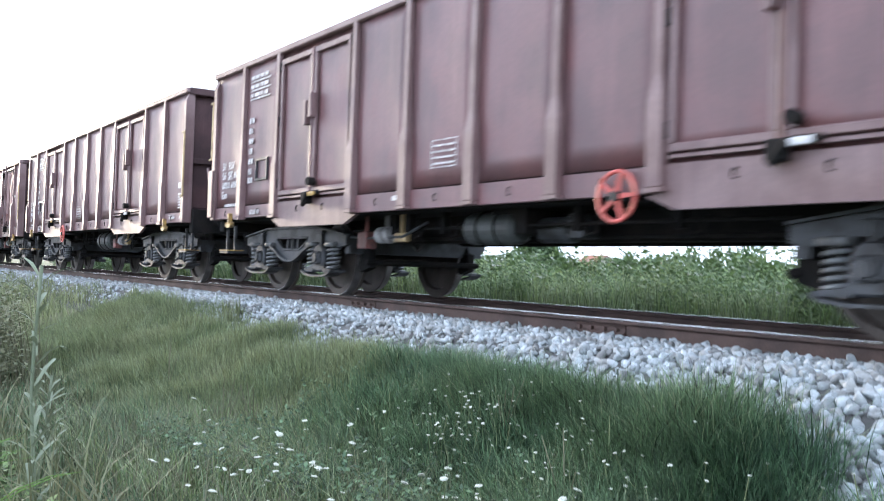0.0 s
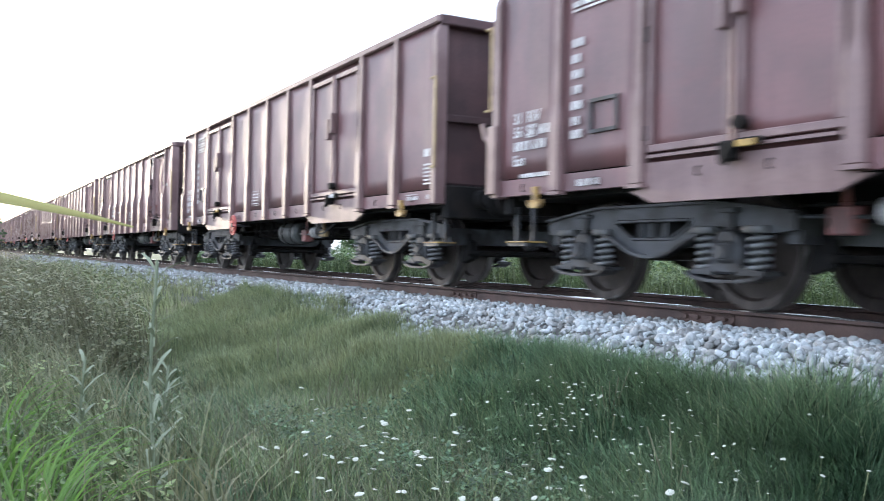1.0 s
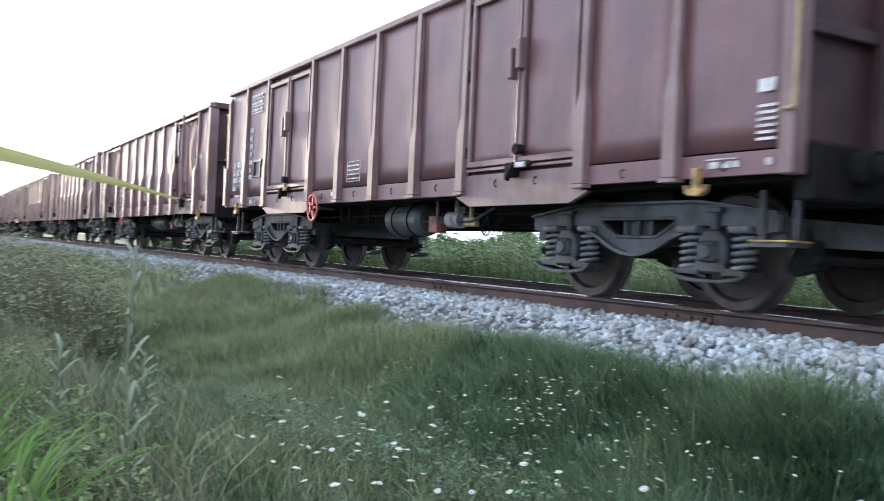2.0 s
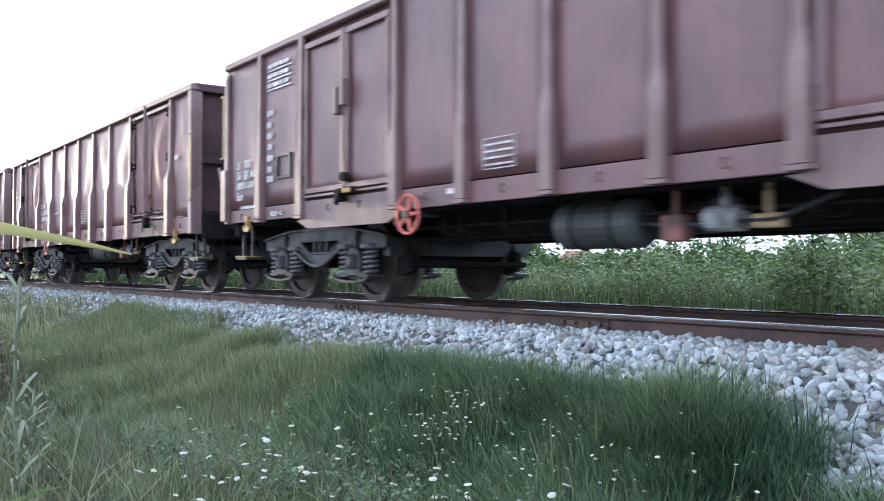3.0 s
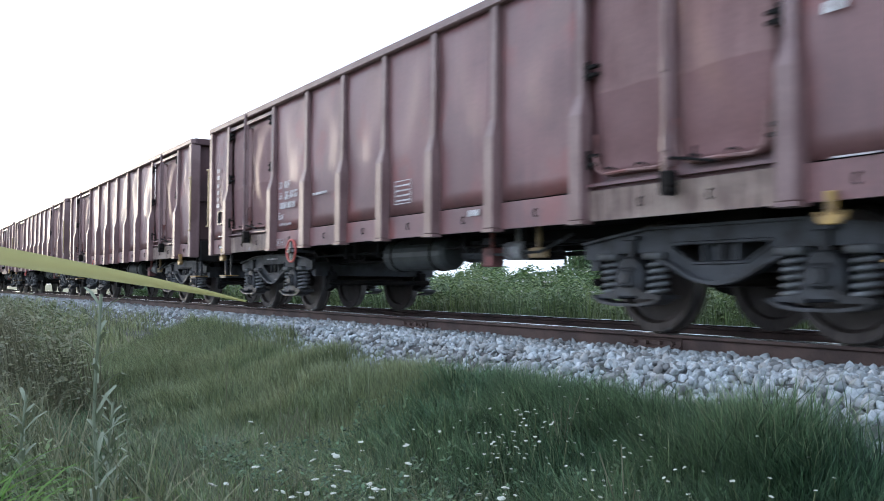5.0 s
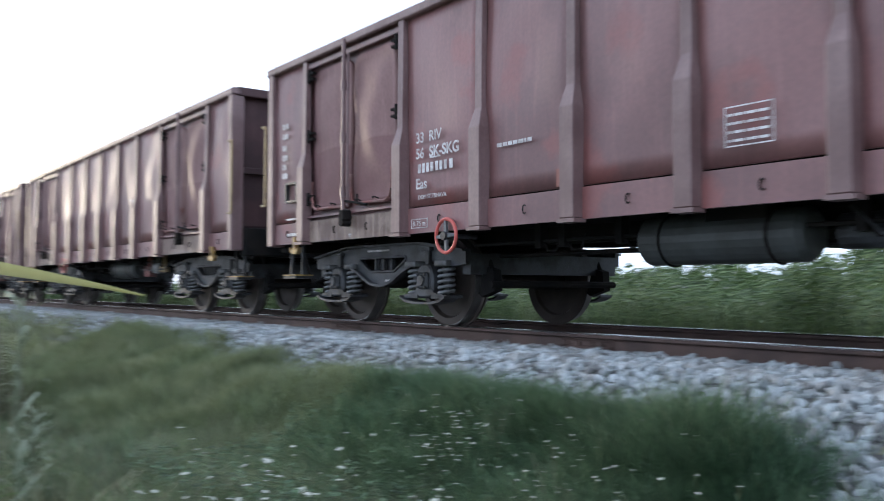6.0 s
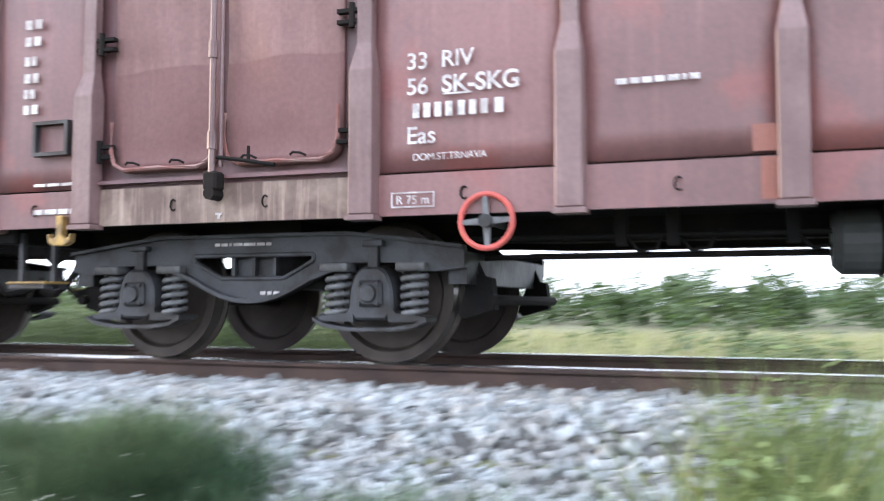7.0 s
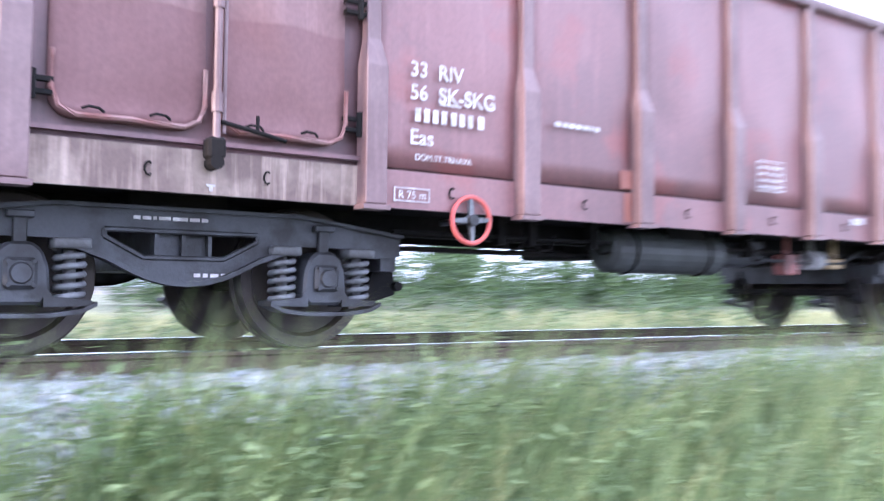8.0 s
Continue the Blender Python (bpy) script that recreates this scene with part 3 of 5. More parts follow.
def build_post(wagon, x, yf, z0, z1, wide=0.10, flare=1.78, deep=0.11):
    """A pressed post, broad and deep below, drawn in above its shoulder."""
    bm = B()
    rings = []
    for z, half, d in ((z0, wide * 0.78, deep), (flare, wide * 0.78, deep), (flare + 0.17, wide * 0.5, 0.06), (z1, wide * 0.5, 0.05)):
        rings.append([bm.verts.new(p) for p in ((x - half, -yf + 0.01, z), (x - half * 0.92, -yf - d, z), (x + half * 0.92, -yf - d, z), (x + half, -yf + 0.01, z))])
    for a, b in zip(rings, rings[1:]):
        for k in range(4):
            bm.faces.new((a[k], a[(k + 1) % 4], b[(k + 1) % 4], b[k]))
    bm.faces.new(rings[0])
    bm.faces.new(rings[-1])
    bmesh.ops.recalc_face_normals(bm, faces=bm.faces)
    bmesh.ops.bevel(bm, geom=list(bm.edges), offset=0.006, segments=1, affect="EDGES")
    box(bm, x - wide * 0.9, x + wide * 0.9, -yf - deep - 0.01, -yf + 0.01, z0 - 0.035, z0 - 0.004)
    part("post", bm, M_POST, wagon, "faded brown pressed steel side post")


def far_side(wagon, yf, z0, top, paint, posts):
    bm = B()
    box(bm, -6.4, 6.3, yf - 0.03, yf, z0, top)
    part("side_wall", bm, paint, wagon)
    for x in posts:
        bm = B()
        box(bm, x - 0.06, x + 0.06, yf + 0.002, yf + 0.07, z0, top)
        part("post", bm, M_POST, wagon)


def build_wagon_old():
    """An open wagon with bulging plates and two pairs of round-cornered side doors."""
    rng = random.Random(5)
    w = empty("goods_wagon")
    yf, top, low = 1.45, 3.12, 0.91
    posts = [-5.52, -3.48, -2.24, -1.10, 0.0, 1.10, 2.20, 3.44, 5.46]
    edges = [-6.44] + posts + [6.34]
    for a, b in zip(edges, edges[1:]):
        door = 3.4 < abs((a + b) / 2) < 5.5
        bm = B()
        k1, k2, k3 = rng.random(), rng.random(), rng.random()
        if not door:
            slab(bm, a + 0.03, b - 0.03, 1.17, top - 0.05, -yf, 0.03, 8, 12,
                 lambda u, v: 0.022 * math.sin(math.pi * u) * math.sin(math.pi * v) + 0.009 * math.sin(7 * u + 6 * k1) * math.sin(9 * v + 6 * k2) - 0.016 * math.exp(-((u - k2) ** 2 + (v - k3) ** 2) * 40))
            part("side_panel", bm, M_RED, w, "dull red-brown bulging steel side panel", smooth=True)
        else:
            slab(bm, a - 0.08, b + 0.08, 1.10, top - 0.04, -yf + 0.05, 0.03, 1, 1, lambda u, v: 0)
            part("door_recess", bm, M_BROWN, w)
            mid = (a + b) / 2
            for c, d in ((a + 0.17, mid - 0.03), (mid + 0.03, b - 0.17)):
                bm = B()
                q1, q2 = rng.random() * 6, rng.random() * 6
                nx, nz, r = 14, 24, 0.13
                wd, ht, z0 = d - c, 1.62, 1.26
                def swell(u, v):
                    m = min(u * wd, (1 - u) * wd, v * ht, (1 - v) * ht)
                    rim = 0.02 if m < 0.05 else 0.0
                    return rim + 0.042 * min(1, m / 0.35) + 0.010 * math.sin(6 * u + q1) * math.sin(8 * v + q2) + 0.005 * math.sin(14 * v + 9 * u + q2) + (0.02 * math.sin(9 * u + q1) ** 2 if v < 0.06 else 0)
                slab(bm, c, d, z0, z0 + ht, -yf + 0.03, 0.03, nx, nz, swell)
                for v in bm.verts:  # rounds the corners
                    x, z = v.co.x - (c + d) / 2, v.co.z - (z0 + ht / 2)
                    hx, hz = wd / 2 - r, ht / 2 - r
                    ox, oz = abs(x) - hx, abs(z) - hz
                    if ox > 0 and oz > 0:
                        g = max(ox, oz) / math.hypot(ox, oz)
                        v.co.x = (c + d) / 2 + math.copysign(hx + ox * g, x)
                        v.co.z = z0 + ht / 2 + math.copysign(hz + oz * g, z)
                dr = part("door", bm, M_DOOR, w, "bulging pressed steel door leaf with round corners", smooth=True)
                bm = B()
                pipe(bm, [(c + 0.012, -yf - 0.035, z0 + 0.34), (c + 0.012, -yf - 0.035, z0 + 0.14), (c + 0.045, -yf - 0.04, z0 + 0.05), (c + 0.13, -yf - 0.045, z0 + 0.012), (c + wd * 0.5, -yf - 0.052, z0 + 0.016),
                          (d - 0.13, -yf - 0.045, z0 + 0.008), (d - 0.045, -yf - 0.04, z0 + 0.05), (d - 0.012, -yf - 0.035, z0 + 0.14), (d - 0.012, -yf - 0.035, z0 + 0.34)], 0.015, 6)
                part("door_rim", bm, M_RIM, dr, "scuffed pale lower rim of the door")
                for k in range(2):
                    bm = B()
                    hx = c + wd * (0.25 + 0.42 * k)
                    pipe(bm, [(hx - 0.05, -yf - 0.06, z0 + 0.045), (hx - 0.02, -yf - 0.085, z0 + 0.055), (hx + 0.03, -yf - 0.085, z0 + 0.05), (hx + 0.06, -yf - 0.06, z0 + 0.035)], 0.008, 5)
                    part("rim_loop", bm, M_BLACK, dr)
                out = c if c < mid - 0.5 else d
                for z in (1.37, 2.1, 2.8):
                    bm = B()
                    s = -1 if out == c else 1
                    box(bm, min(out - 0.02 * s, out + 0.14 * s), max(out - 0.02 * s, out + 0.14 * s), -yf - 0.045, -yf + 0.0, z - 0.012, z + 0.012)
                    box(bm, min(out - 0.02 * s, out + 0.14 * s), max(out - 0.02 * s, out + 0.14 * s), -yf - 0.045, -yf + 0.0, z + 0.055, z + 0.08)
                    rod(bm, (out + 0.08 * s, -yf - 0.04, z - 0.04), (out + 0.08 * s, -yf - 0.04, z + 0.11), 0.02, 8)
                    part("hinge", bm, M_BLACK, dr, "dark steel strap hinge")
            bm = B()
            rod(bm, (mid, -yf - 0.11, 1.14), (mid, -yf - 0.11, 3.06), 0.022, 10)
            for z in (1.36, 1.94, 2.5):
                rod(bm, (mid, -yf - 0.11, z), (mid, -yf - 0.11, z + 0.11), 0.032, 10)
            rod(bm, (mid + 0.05, -yf - 0.085, 1.25), (mid + 0.05, -yf - 0.085, 2.9), 0.014, 8)
            bar = part("lock_bar", bm, M_POST, w, "vertical steel door locking bar")
            bm = B()
            box(bm, mid - 0.05, mid + 0.05, -yf - 0.14, -yf - 0.03, 1.10, 1.22, 0.015)
            rod(bm, (mid, -yf - 0.14, 1.08), (mid, -yf - 0.03, 1.08), 0.04, 10)
            pipe(bm, [(mid + 0.03, -yf - 0.10, 1.31), (mid + 0.2, -yf - 0.09, 1.285), (mid + 0.43, -yf - 0.075, 1.245)], 0.014, 6)
            rod(bm, (mid + 0.25, -yf - 0.085, 1.27), (mid + 0.25, -yf - 0.085, 1.37), 0.011, 8)
            part("latch", bm, M_BLACK, bar, "dark steel latch at the bar's foot")
            bm = B()
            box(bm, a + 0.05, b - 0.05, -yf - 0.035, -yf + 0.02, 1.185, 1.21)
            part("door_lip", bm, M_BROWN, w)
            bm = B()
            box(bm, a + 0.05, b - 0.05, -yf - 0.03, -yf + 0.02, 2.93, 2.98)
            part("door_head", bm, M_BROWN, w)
        bm = B()
        slab(bm, a + 0.005, b - 0.005, low, 1.155, -yf - 0.012, 0.04, 4, 2, lambda u, v: 0.006 * math.sin(6 * u + k1 * 6))
        part("sill_plate", bm, M_SILL if door else M_RED, w, "dusty streaked lower side plate" if door else "")
        n = 2 if door else 1
        for i in range(n):
            hook_loop(w, a + (b - a) * (i + 1) / (n + 1), -yf - 0.012, 1.03)
    for x in posts:
        build_post(w, x, yf, low + 0.01, top - 0.05, 0.105)
    for x in (-6.42, 6.34):
        bm = B()
        box(bm, x - 0.07, x + 0.07, -yf - 0.06, -yf + 0.12, low - 0.02, top - 0.05, 0.012)
        part("corner_post", bm, M_POST, w, "faded brown corner post")
        bm = B()
        box(bm, x - 0.07, x + 0.07, yf - 0.12, yf + 0.06, low - 0.02, top - 0.05, 0.012)
        part("corner_post", bm, M_POST, w)
    for s in (-1, 1):
        bm = B()
        box(bm, -6.52, 6.43, s * yf - 0.07, s * yf + 0.07, top - 0.1, top, 0.015)
        part("top_rail", bm, M_POST, w, "worn brown top rail")
    far_side(w, yf, low, top, M_RED, posts)
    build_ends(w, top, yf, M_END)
    build_underframe(w, yf, (-0.90, 0.52, 0.19, -0.85), 1.35, 0.80)
    grab_rail(w, 6.43, -1.52, 1.40, 2.38, M_RAILYEL)
    grab_rail(w, -6.62, -1.48, 1.42, 2.42, M_RAILYEL)
    hand_wheel(w, -2.72, 0.86, 0.153)
    tow_hook(w, 5.74, 0.89)
    tow_hook(w, -5.72, 0.91)
    for x in (-4.5, 4.5):
        build_bogie(w, x)
    return w


def build_wagon_new(wheel):
    """An open wagon with flat plates, flat framed doors and a side sill that drops under the doors."""
    rng = random.Random(8)
    w = empty("goods_wagon")
    yf, top = 1.42, 3.17
    posts = [-5.36, -4.23, -2.22, -1.12, 0.0, 1.12, 2.20, 4.20, 5.29]
    edges = [-6.44] + posts + [6.34]
    for a, b in zip(edges, edges[1:]):
        door = 2.1 < abs((a + b) / 2) < 4.0
        k1, k2 = rng.random(), rng.random()
        bm = B()
        low = 1.17
        wide = -0.08 if door else 0.03
        slab(bm, a + wide, b - wide, low, top - 0.05, -yf + (0.034 if door else 0), 0.03, 6, 10,
             lambda u, v: 0.0 if door else 0.006 * math.sin(math.pi * u) * math.sin(math.pi * v) + 0.005 * math.sin(6 * u + 6 * k1) * math.sin(7 * v + 6 * k2))
        part("side_panel", bm, M_BROWN, w, "flat dark brown steel side panel", smooth=True)
        if door:
            mid = (a + b) / 2
            for c, d in ((a + 0.10, mid - 0.035), (mid + 0.035, b - 0.10)):
                bm = B()
                q1 = rng.random() * 6
                slab(bm, c, d, 1.24, 2.99, -yf, 0.03, 8, 14, lambda u, v: 0.012 * math.sin(math.pi * u) * math.sin(math.pi * v) + 0.005 * math.sin(7 * u + q1) * math.sin(8 * v))
                dr = part("door", bm, M_BROWN, w, "flat framed brown steel door leaf", smooth=True)
                bm = B()
                for x0, x1, z0, z1 in ((c, d, 1.24, 1.30), (c, d, 2.92, 2.99), (c, c + 0.055, 1.30, 2.92), (d - 0.055, d, 1.30, 2.92)):
                    box(bm, x0, x1, -yf - 0.045, -yf - 0.004, z0, z1, 0.006)
                part("door_frame", bm, M_POST, dr, "raised door frame")
                bm = B()
                u = mid + (0.07 if c > mid else -0.07)
                box(bm, u - 0.035, u + 0.035, -yf - 0.12, -yf - 0.04, 2.05 + (0.08 if c > mid else 0), 2.35 + (0.08 if c > mid else 0), 0.01)
                part("handle", bm, M_POST, dr, "upright steel door handle")
                for z in (1.4, 2.2, 2.9):
                    bm = B()
                    u = c - 0.03 if c < mid - 0.5 else d + 0.03
                    rod(bm, (u, -yf - 0.03, z - 0.06), (u, -yf - 0.03, z + 0.06), 0.02, 8)
                    part("hinge", bm, M_BLACK, dr)
            bm = B()
            rod(bm, (mid, -yf - 0.035, 1.16), (mid, -yf - 0.035, 3.0), 0.02, 10)
            bar = part("lock_bar", bm, M_BROWN, w, "vertical steel door locking bar")
            bm = B()
            box(bm, mid - 0.07, mid + 0.07, -yf - 0.13, -yf - 0.03, 1.10, 1.24, 0.015)
            rod(bm, (mid - 0.02, -yf - 0.12, 1.08), (mid + 0.09, -yf - 0.12, 1.22), 0.03, 8)
            box(bm, mid + 0.07, mid + 0.30, -yf - 0.10, -yf - 0.06, 1.20, 1.25, 0.008)
            rod(bm, (mid + 0.12, -yf - 0.05, 1.36), (mid + 0.12, -yf - 0.14, 1.36), 0.05, 10)
            part("latch", bm, M_BLACK, bar, "dark steel door latch")
            bm = B()
            box(bm, mid + 0.10, mid + 0.26, -yf - 0.125, -yf - 0.10, 1.185, 1.235, 0.006)
            part("latch_tip", bm, M_YELLOW if mid < 0 else M_WHITE, bar, "painted latch tip")
            bm = B()
            box(bm, a + 0.12, b - 0.12, -yf - 0.05, -yf - 0.01, 1.195, 1.22)
            part("door_lip", bm, M_POST, w)
        bm = B()
        if door:
            prism(bm, [(a - 0.10, 0.94), (a + 0.16, 0.84), (b - 0.16, 0.84), (b + 0.10, 0.94), (b, 0.95), (b, 1.16), (a, 1.16), (a, 0.95)], "xz", -yf - 0.03, -yf + 0.02)
        else:
            z = 0.96 if abs(a + b) / 2 < 2.5 else 0.99
            box(bm, a + 0.004, b - 0.004, -yf - 0.012, -yf + 0.03, z, 1.155, 0.004)
        part("sill_plate", bm, M_POST if door else M_BROWN, w, "dropped side sill below the doors" if door else "")
        n = 2 if door else 1
        for i in range(n):
            hook_loop(w, a + (b - a) * (i + 1) / (n + 1), -yf - 0.025, 1.06)
    for x in posts:
        build_post(w, x, yf, 1.0, top - 0.05, 0.10, 1.62, 0.08)
    for x in (-6.42, 6.34):
        for s in (-1, 1):
            bm = B()
            prism(bm, [(s * (yf - 0.1), 0.98), (s * (yf + 0.05), 0.98), (s * (yf + 0.05), top - 0.22), (s * (yf - 0.02), top - 0.05), (s * (yf - 0.1), top - 0.05)], "yz", x - 0.06, x + 0.06, 0.01)
            part("corner_post", bm, M_POST, w, "faded brown corner post")
    for s in (-1, 1):
        bm = B()
        box(bm, -6.5, 6.42, s * yf - 0.05, s * yf + 0.05, top - 0.09, top, 0.015)
        part("top_rail", bm, M_POST, w, "worn brown top rail")
    far_side(w, yf, 0.96, top, M_BROWN, posts)
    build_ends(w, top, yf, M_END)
    build_underframe(w, yf, (-0.38, 0.55, 0.20, -0.9) if wheel < 0 else (-0.68, 0.10, 0.16, -0.9), 0.78 if wheel < 0 else -2.75, 0.66)
    grab_rail(w, 6.42, -1.49, 1.41, 2.44, M_RAILYEL)
    grab_rail(w, -6.54, -1.45, 1.9, 2.75, M_RAILYEL)
    hand_wheel(w, wheel, 0.90 if wheel < 0 else 0.95, 0.185)
    tow_hook(w, 5.60, 0.98)
    tow_hook(w, -5.62, 0.98)
    bm = B()
    box(bm, -6.52, -6.36, -yf - 0.085, -yf - 0.055, 1.02, 1.72, 0.008)
    part("corner_plate", bm, M_POST, w, "scuffed corner guard plate")
    bm = B()
    pipe(bm, [(-6.44, -yf - 0.02, 1.56), (-6.58, -yf - 0.02, 1.58), (-6.66, -yf - 0.02, 1.62), (-6.72, -yf - 0.02, 1.78)], 0.022, 8)
    pipe(bm, [(-6.6, -yf - 0.02, 1.58), (-6.58, -yf + 0.02, 1.4), (-6.54, -yf + 0.05, 1.15)], 0.016, 6)
    part("release_lever", bm, M_POST, w, "worn steel release lever on the corner")
    bm = B()
    for x0, x1, z0, z1 in ((-4.90, -4.52, 1.48, 1.51), (-4.90, -4.52, 1.75, 1.78), (-4.90, -4.87, 1.51, 1.75), (-4.55, -4.52, 1.51, 1.75)):
        box(bm, x0, x1, -yf - 0.035, -yf, z0, z1)
    part("label_holder", bm, M_BOGIE, w, "empty steel label holder frame")
    for x in (-4.5, 4.5):
        build_bogie(w, x)
    return w


wagon_e = build_wagon_old()
wagon_b = build_wagon_new(-1.92)
wagon_c = build_wagon_new(1.86)
PITCH = 14.04
X_B = -20.80
GROUP = "wagons of the goods train"
LABEL_OLD = "open goods wagon in dull red-brown with bulging side doors"
LABEL_NEW = "open goods wagon in dark brown with flat framed doors"
tagged(wagon_e, LABEL_OLD, "goods wagon", GROUP)
tagged(wagon_b, LABEL_NEW, "goods wagon", GROUP)
wagons = [(wagon_b, X_B), (wagon_e, X_B - PITCH)]
tagged(wagon_c, LABEL_NEW, "goods wagon", GROUP)
wagons.append((wagon_c, X_B + PITCH + 0.08))
for k in range(2, 19):
    src = wagon_b if k % 5 in (4,) else wagon_e
    wagons.append((copy_thing(src, pose(0, 0, 0)), X_B - PITCH * k))
wagon_h = wagons[3][0]
for ob, x in wagons:
    ob.location.x = x



# ---------------------------------------------------------------- writing on the wagons
def letters(wagon, text, x, z, size, y, bold=0.0):
    c = bpy.data.curves.new("lettering", "FONT")
    c.body, c.size, c.extrude, c.offset = text, size, 0.001, bold
    tmp = new("lettering", c)
    me = bpy.data.meshes.new_from_object(tmp.evaluated_get(bpy.context.evaluated_depsgraph_get()))
    bpy.data.objects.remove(tmp)
    bm, seen = B(), set()
    bm.from_mesh(me)
    bpy.data.meshes.remove(me)
    for first in list(bm.verts):
        if first in seen:
            continue
        group, todo = [], [first]
        seen.add(first)
        while todo:
            v = todo.pop()
            group.append(v)
            for edge in v.link_edges:
                w = edge.other_vert(v)
                if w not in seen:
                    seen.add(w)
                    todo.append(w)
        one, at = B(), {}
        for v in group:
            at[v] = one.verts.new(v.co)
        for face in {q for v in group for q in v.link_faces}:
            one.faces.new([at[v] for v in face.verts])
        ob = part("letter", one, M_WHITE, wagon, "worn white stencilled letter")
        ob.matrix_basis = pose(x, y, z, 90, 0, 0)
    bm.free()


def bars(wagon, x, z, widths, height, y, gap=0.018, name="lettering_bar"):
    for wd in widths:
        bm = B()
        box(bm, x, x + wd, y - 0.002, y + 0.002, z, z + height)
        part(name, bm, M_WHITE, wagon)
        x += wd + gap


def table(wagon, x0, x1, z0, z1, y, rows=4):
    bm = B()
    t = 0.008
    for a, b, c, d in ((x0, x1, z0, z0 + t), (x0, x1, z1 - t, z1), (x0, x0 + t, z0 + t, z1 - t), (x1 - t, x1, z0 + t, z1 - t)):
        box(bm, a, b, y - 0.002, y + 0.002, c, d)
    part("table_frame", bm, M_WHITE, wagon, "white painted load table frame")
    h = (z1 - z0 - 0.04) / max(rows, 1)
    for i in range(rows):
        z = z0 + 0.02 + h * i
        bars(wagon, x0 + 0.02, z + h * 0.2, [0.035] + [(x1 - x0 - 0.135) / 3] * 3, h * 0.3, y, 0.014)


YN, YO = -1.444, -1.50
letters(wagon_e, "33  RIV", -3.21, 1.765, 0.138, YO, 0.0015)
letters(wagon_e, "56", -3.21, 1.615, 0.138, YO, 0.0015)
letters(wagon_e, "SK-SKG", -2.99, 1.615, 0.142, YO, 0.003)
bars(wagon_e, -2.98, 1.60, [0.17], 0.010, YO)
bars(wagon_e, -3.17, 1.475, [0.042] * 4, 0.085, YO, 0.026)
bars(wagon_e, -2.89, 1.475, [0.042] * 3, 0.085, YO, 0.026)
bars(wagon_e, -2.67, 1.475, [0.05], 0.085, YO)
letters(wagon_e, "Eas", -3.21, 1.325, 0.142, YO, 0.0015)
letters(wagon_e, "DOM.ST.TRNAVA", -3.17, 1.225, 0.058, YO)
table(wagon_e, -3.31, -3.04, 0.955, 1.045, -1.482, 0)
letters(wagon_e, "R 75 m", -3.28, 0.975, 0.072, -1.485)
bm = B()
for x0, x1, z0, z1 in ((-5.98, -5.68, 1.40, 1.425), (-5.98, -5.68, 1.615, 1.64), (-5.98, -5.955, 1.425, 1.615), (-5.705, -5.68, 1.425, 1.615)):
    box(bm, x0, x1, -1.52, -1.47, z0, z1)
part("label_holder", bm, M_BOGIE, wagon_e, "empty steel label holder frame")
bars(wagon_e, -1.99, 1.575, [0.06, 0.05, 0.05, 0.05, 0.06, 0.02, 0.05], 0.032, YO, 0.016)
table(wagon_e, 0.30, 0.66, 1.28, 1.54, -1.508)
for z, wd in ((1.70, 0.12), (1.81, 0.09), (1.92, 0.12), (2.04, 0.10), (2.18, 0.13), (2.30, 0.14)):
    bars(wagon_e, -6.08, z, [wd * 0.4, wd * 0.4], 0.065, YO, wd * 0.2)
bars(wagon_e, -5.98, 1.0, [0.07, 0.1, 0.08, 0.1], 0.035, -1.48)
bars(wagon_e, -5.97, 1.19, [0.1, 0.1, 0.12], 0.02, YO)
for x0, x1, z0, z1 in ((-1.26, -1.155, 0.93, 1.15), (-1.30, -1.155, 1.18, 1.32)):
    bm = B()
    box(bm, x0, x1, -1.47, -1.466 if z0 < 1.16 else -1.46, z0, z1)
    part("touch_up", bm, M_ORANGE, wagon_e, "patch of orange primer")
bars(wagon_e, -4.52, 0.955, [0.05], 0.012, -1.476)
bars(wagon_e, -4.505, 0.93, [0.02], 0.025, -1.476)
for child in wagon_e.children:
    if child.name.startswith("bogie") and child.location.x < 0:
        bars(child, -0.30, 0.785, [0.04, 0.05, 0.02, 0.07, 0.09, 0.06, 0.04], 0.02, -1.062, 0.012)
        bars(child, 0.06, 0.455, [0.04, 0.03, 0.05, 0.03], 0.022, -1.062, 0.016)
bars(wagon_e, 1.75, 1.06, [0.05, 0.04, 0.06], 0.06, -1.48)
bars(wagon_e, 5.7, 2.05, [0.07, 0.07], 0.07, YO)
bars(wagon_e, 5.75, 1.16, [0.3], 0.012, -1.49)
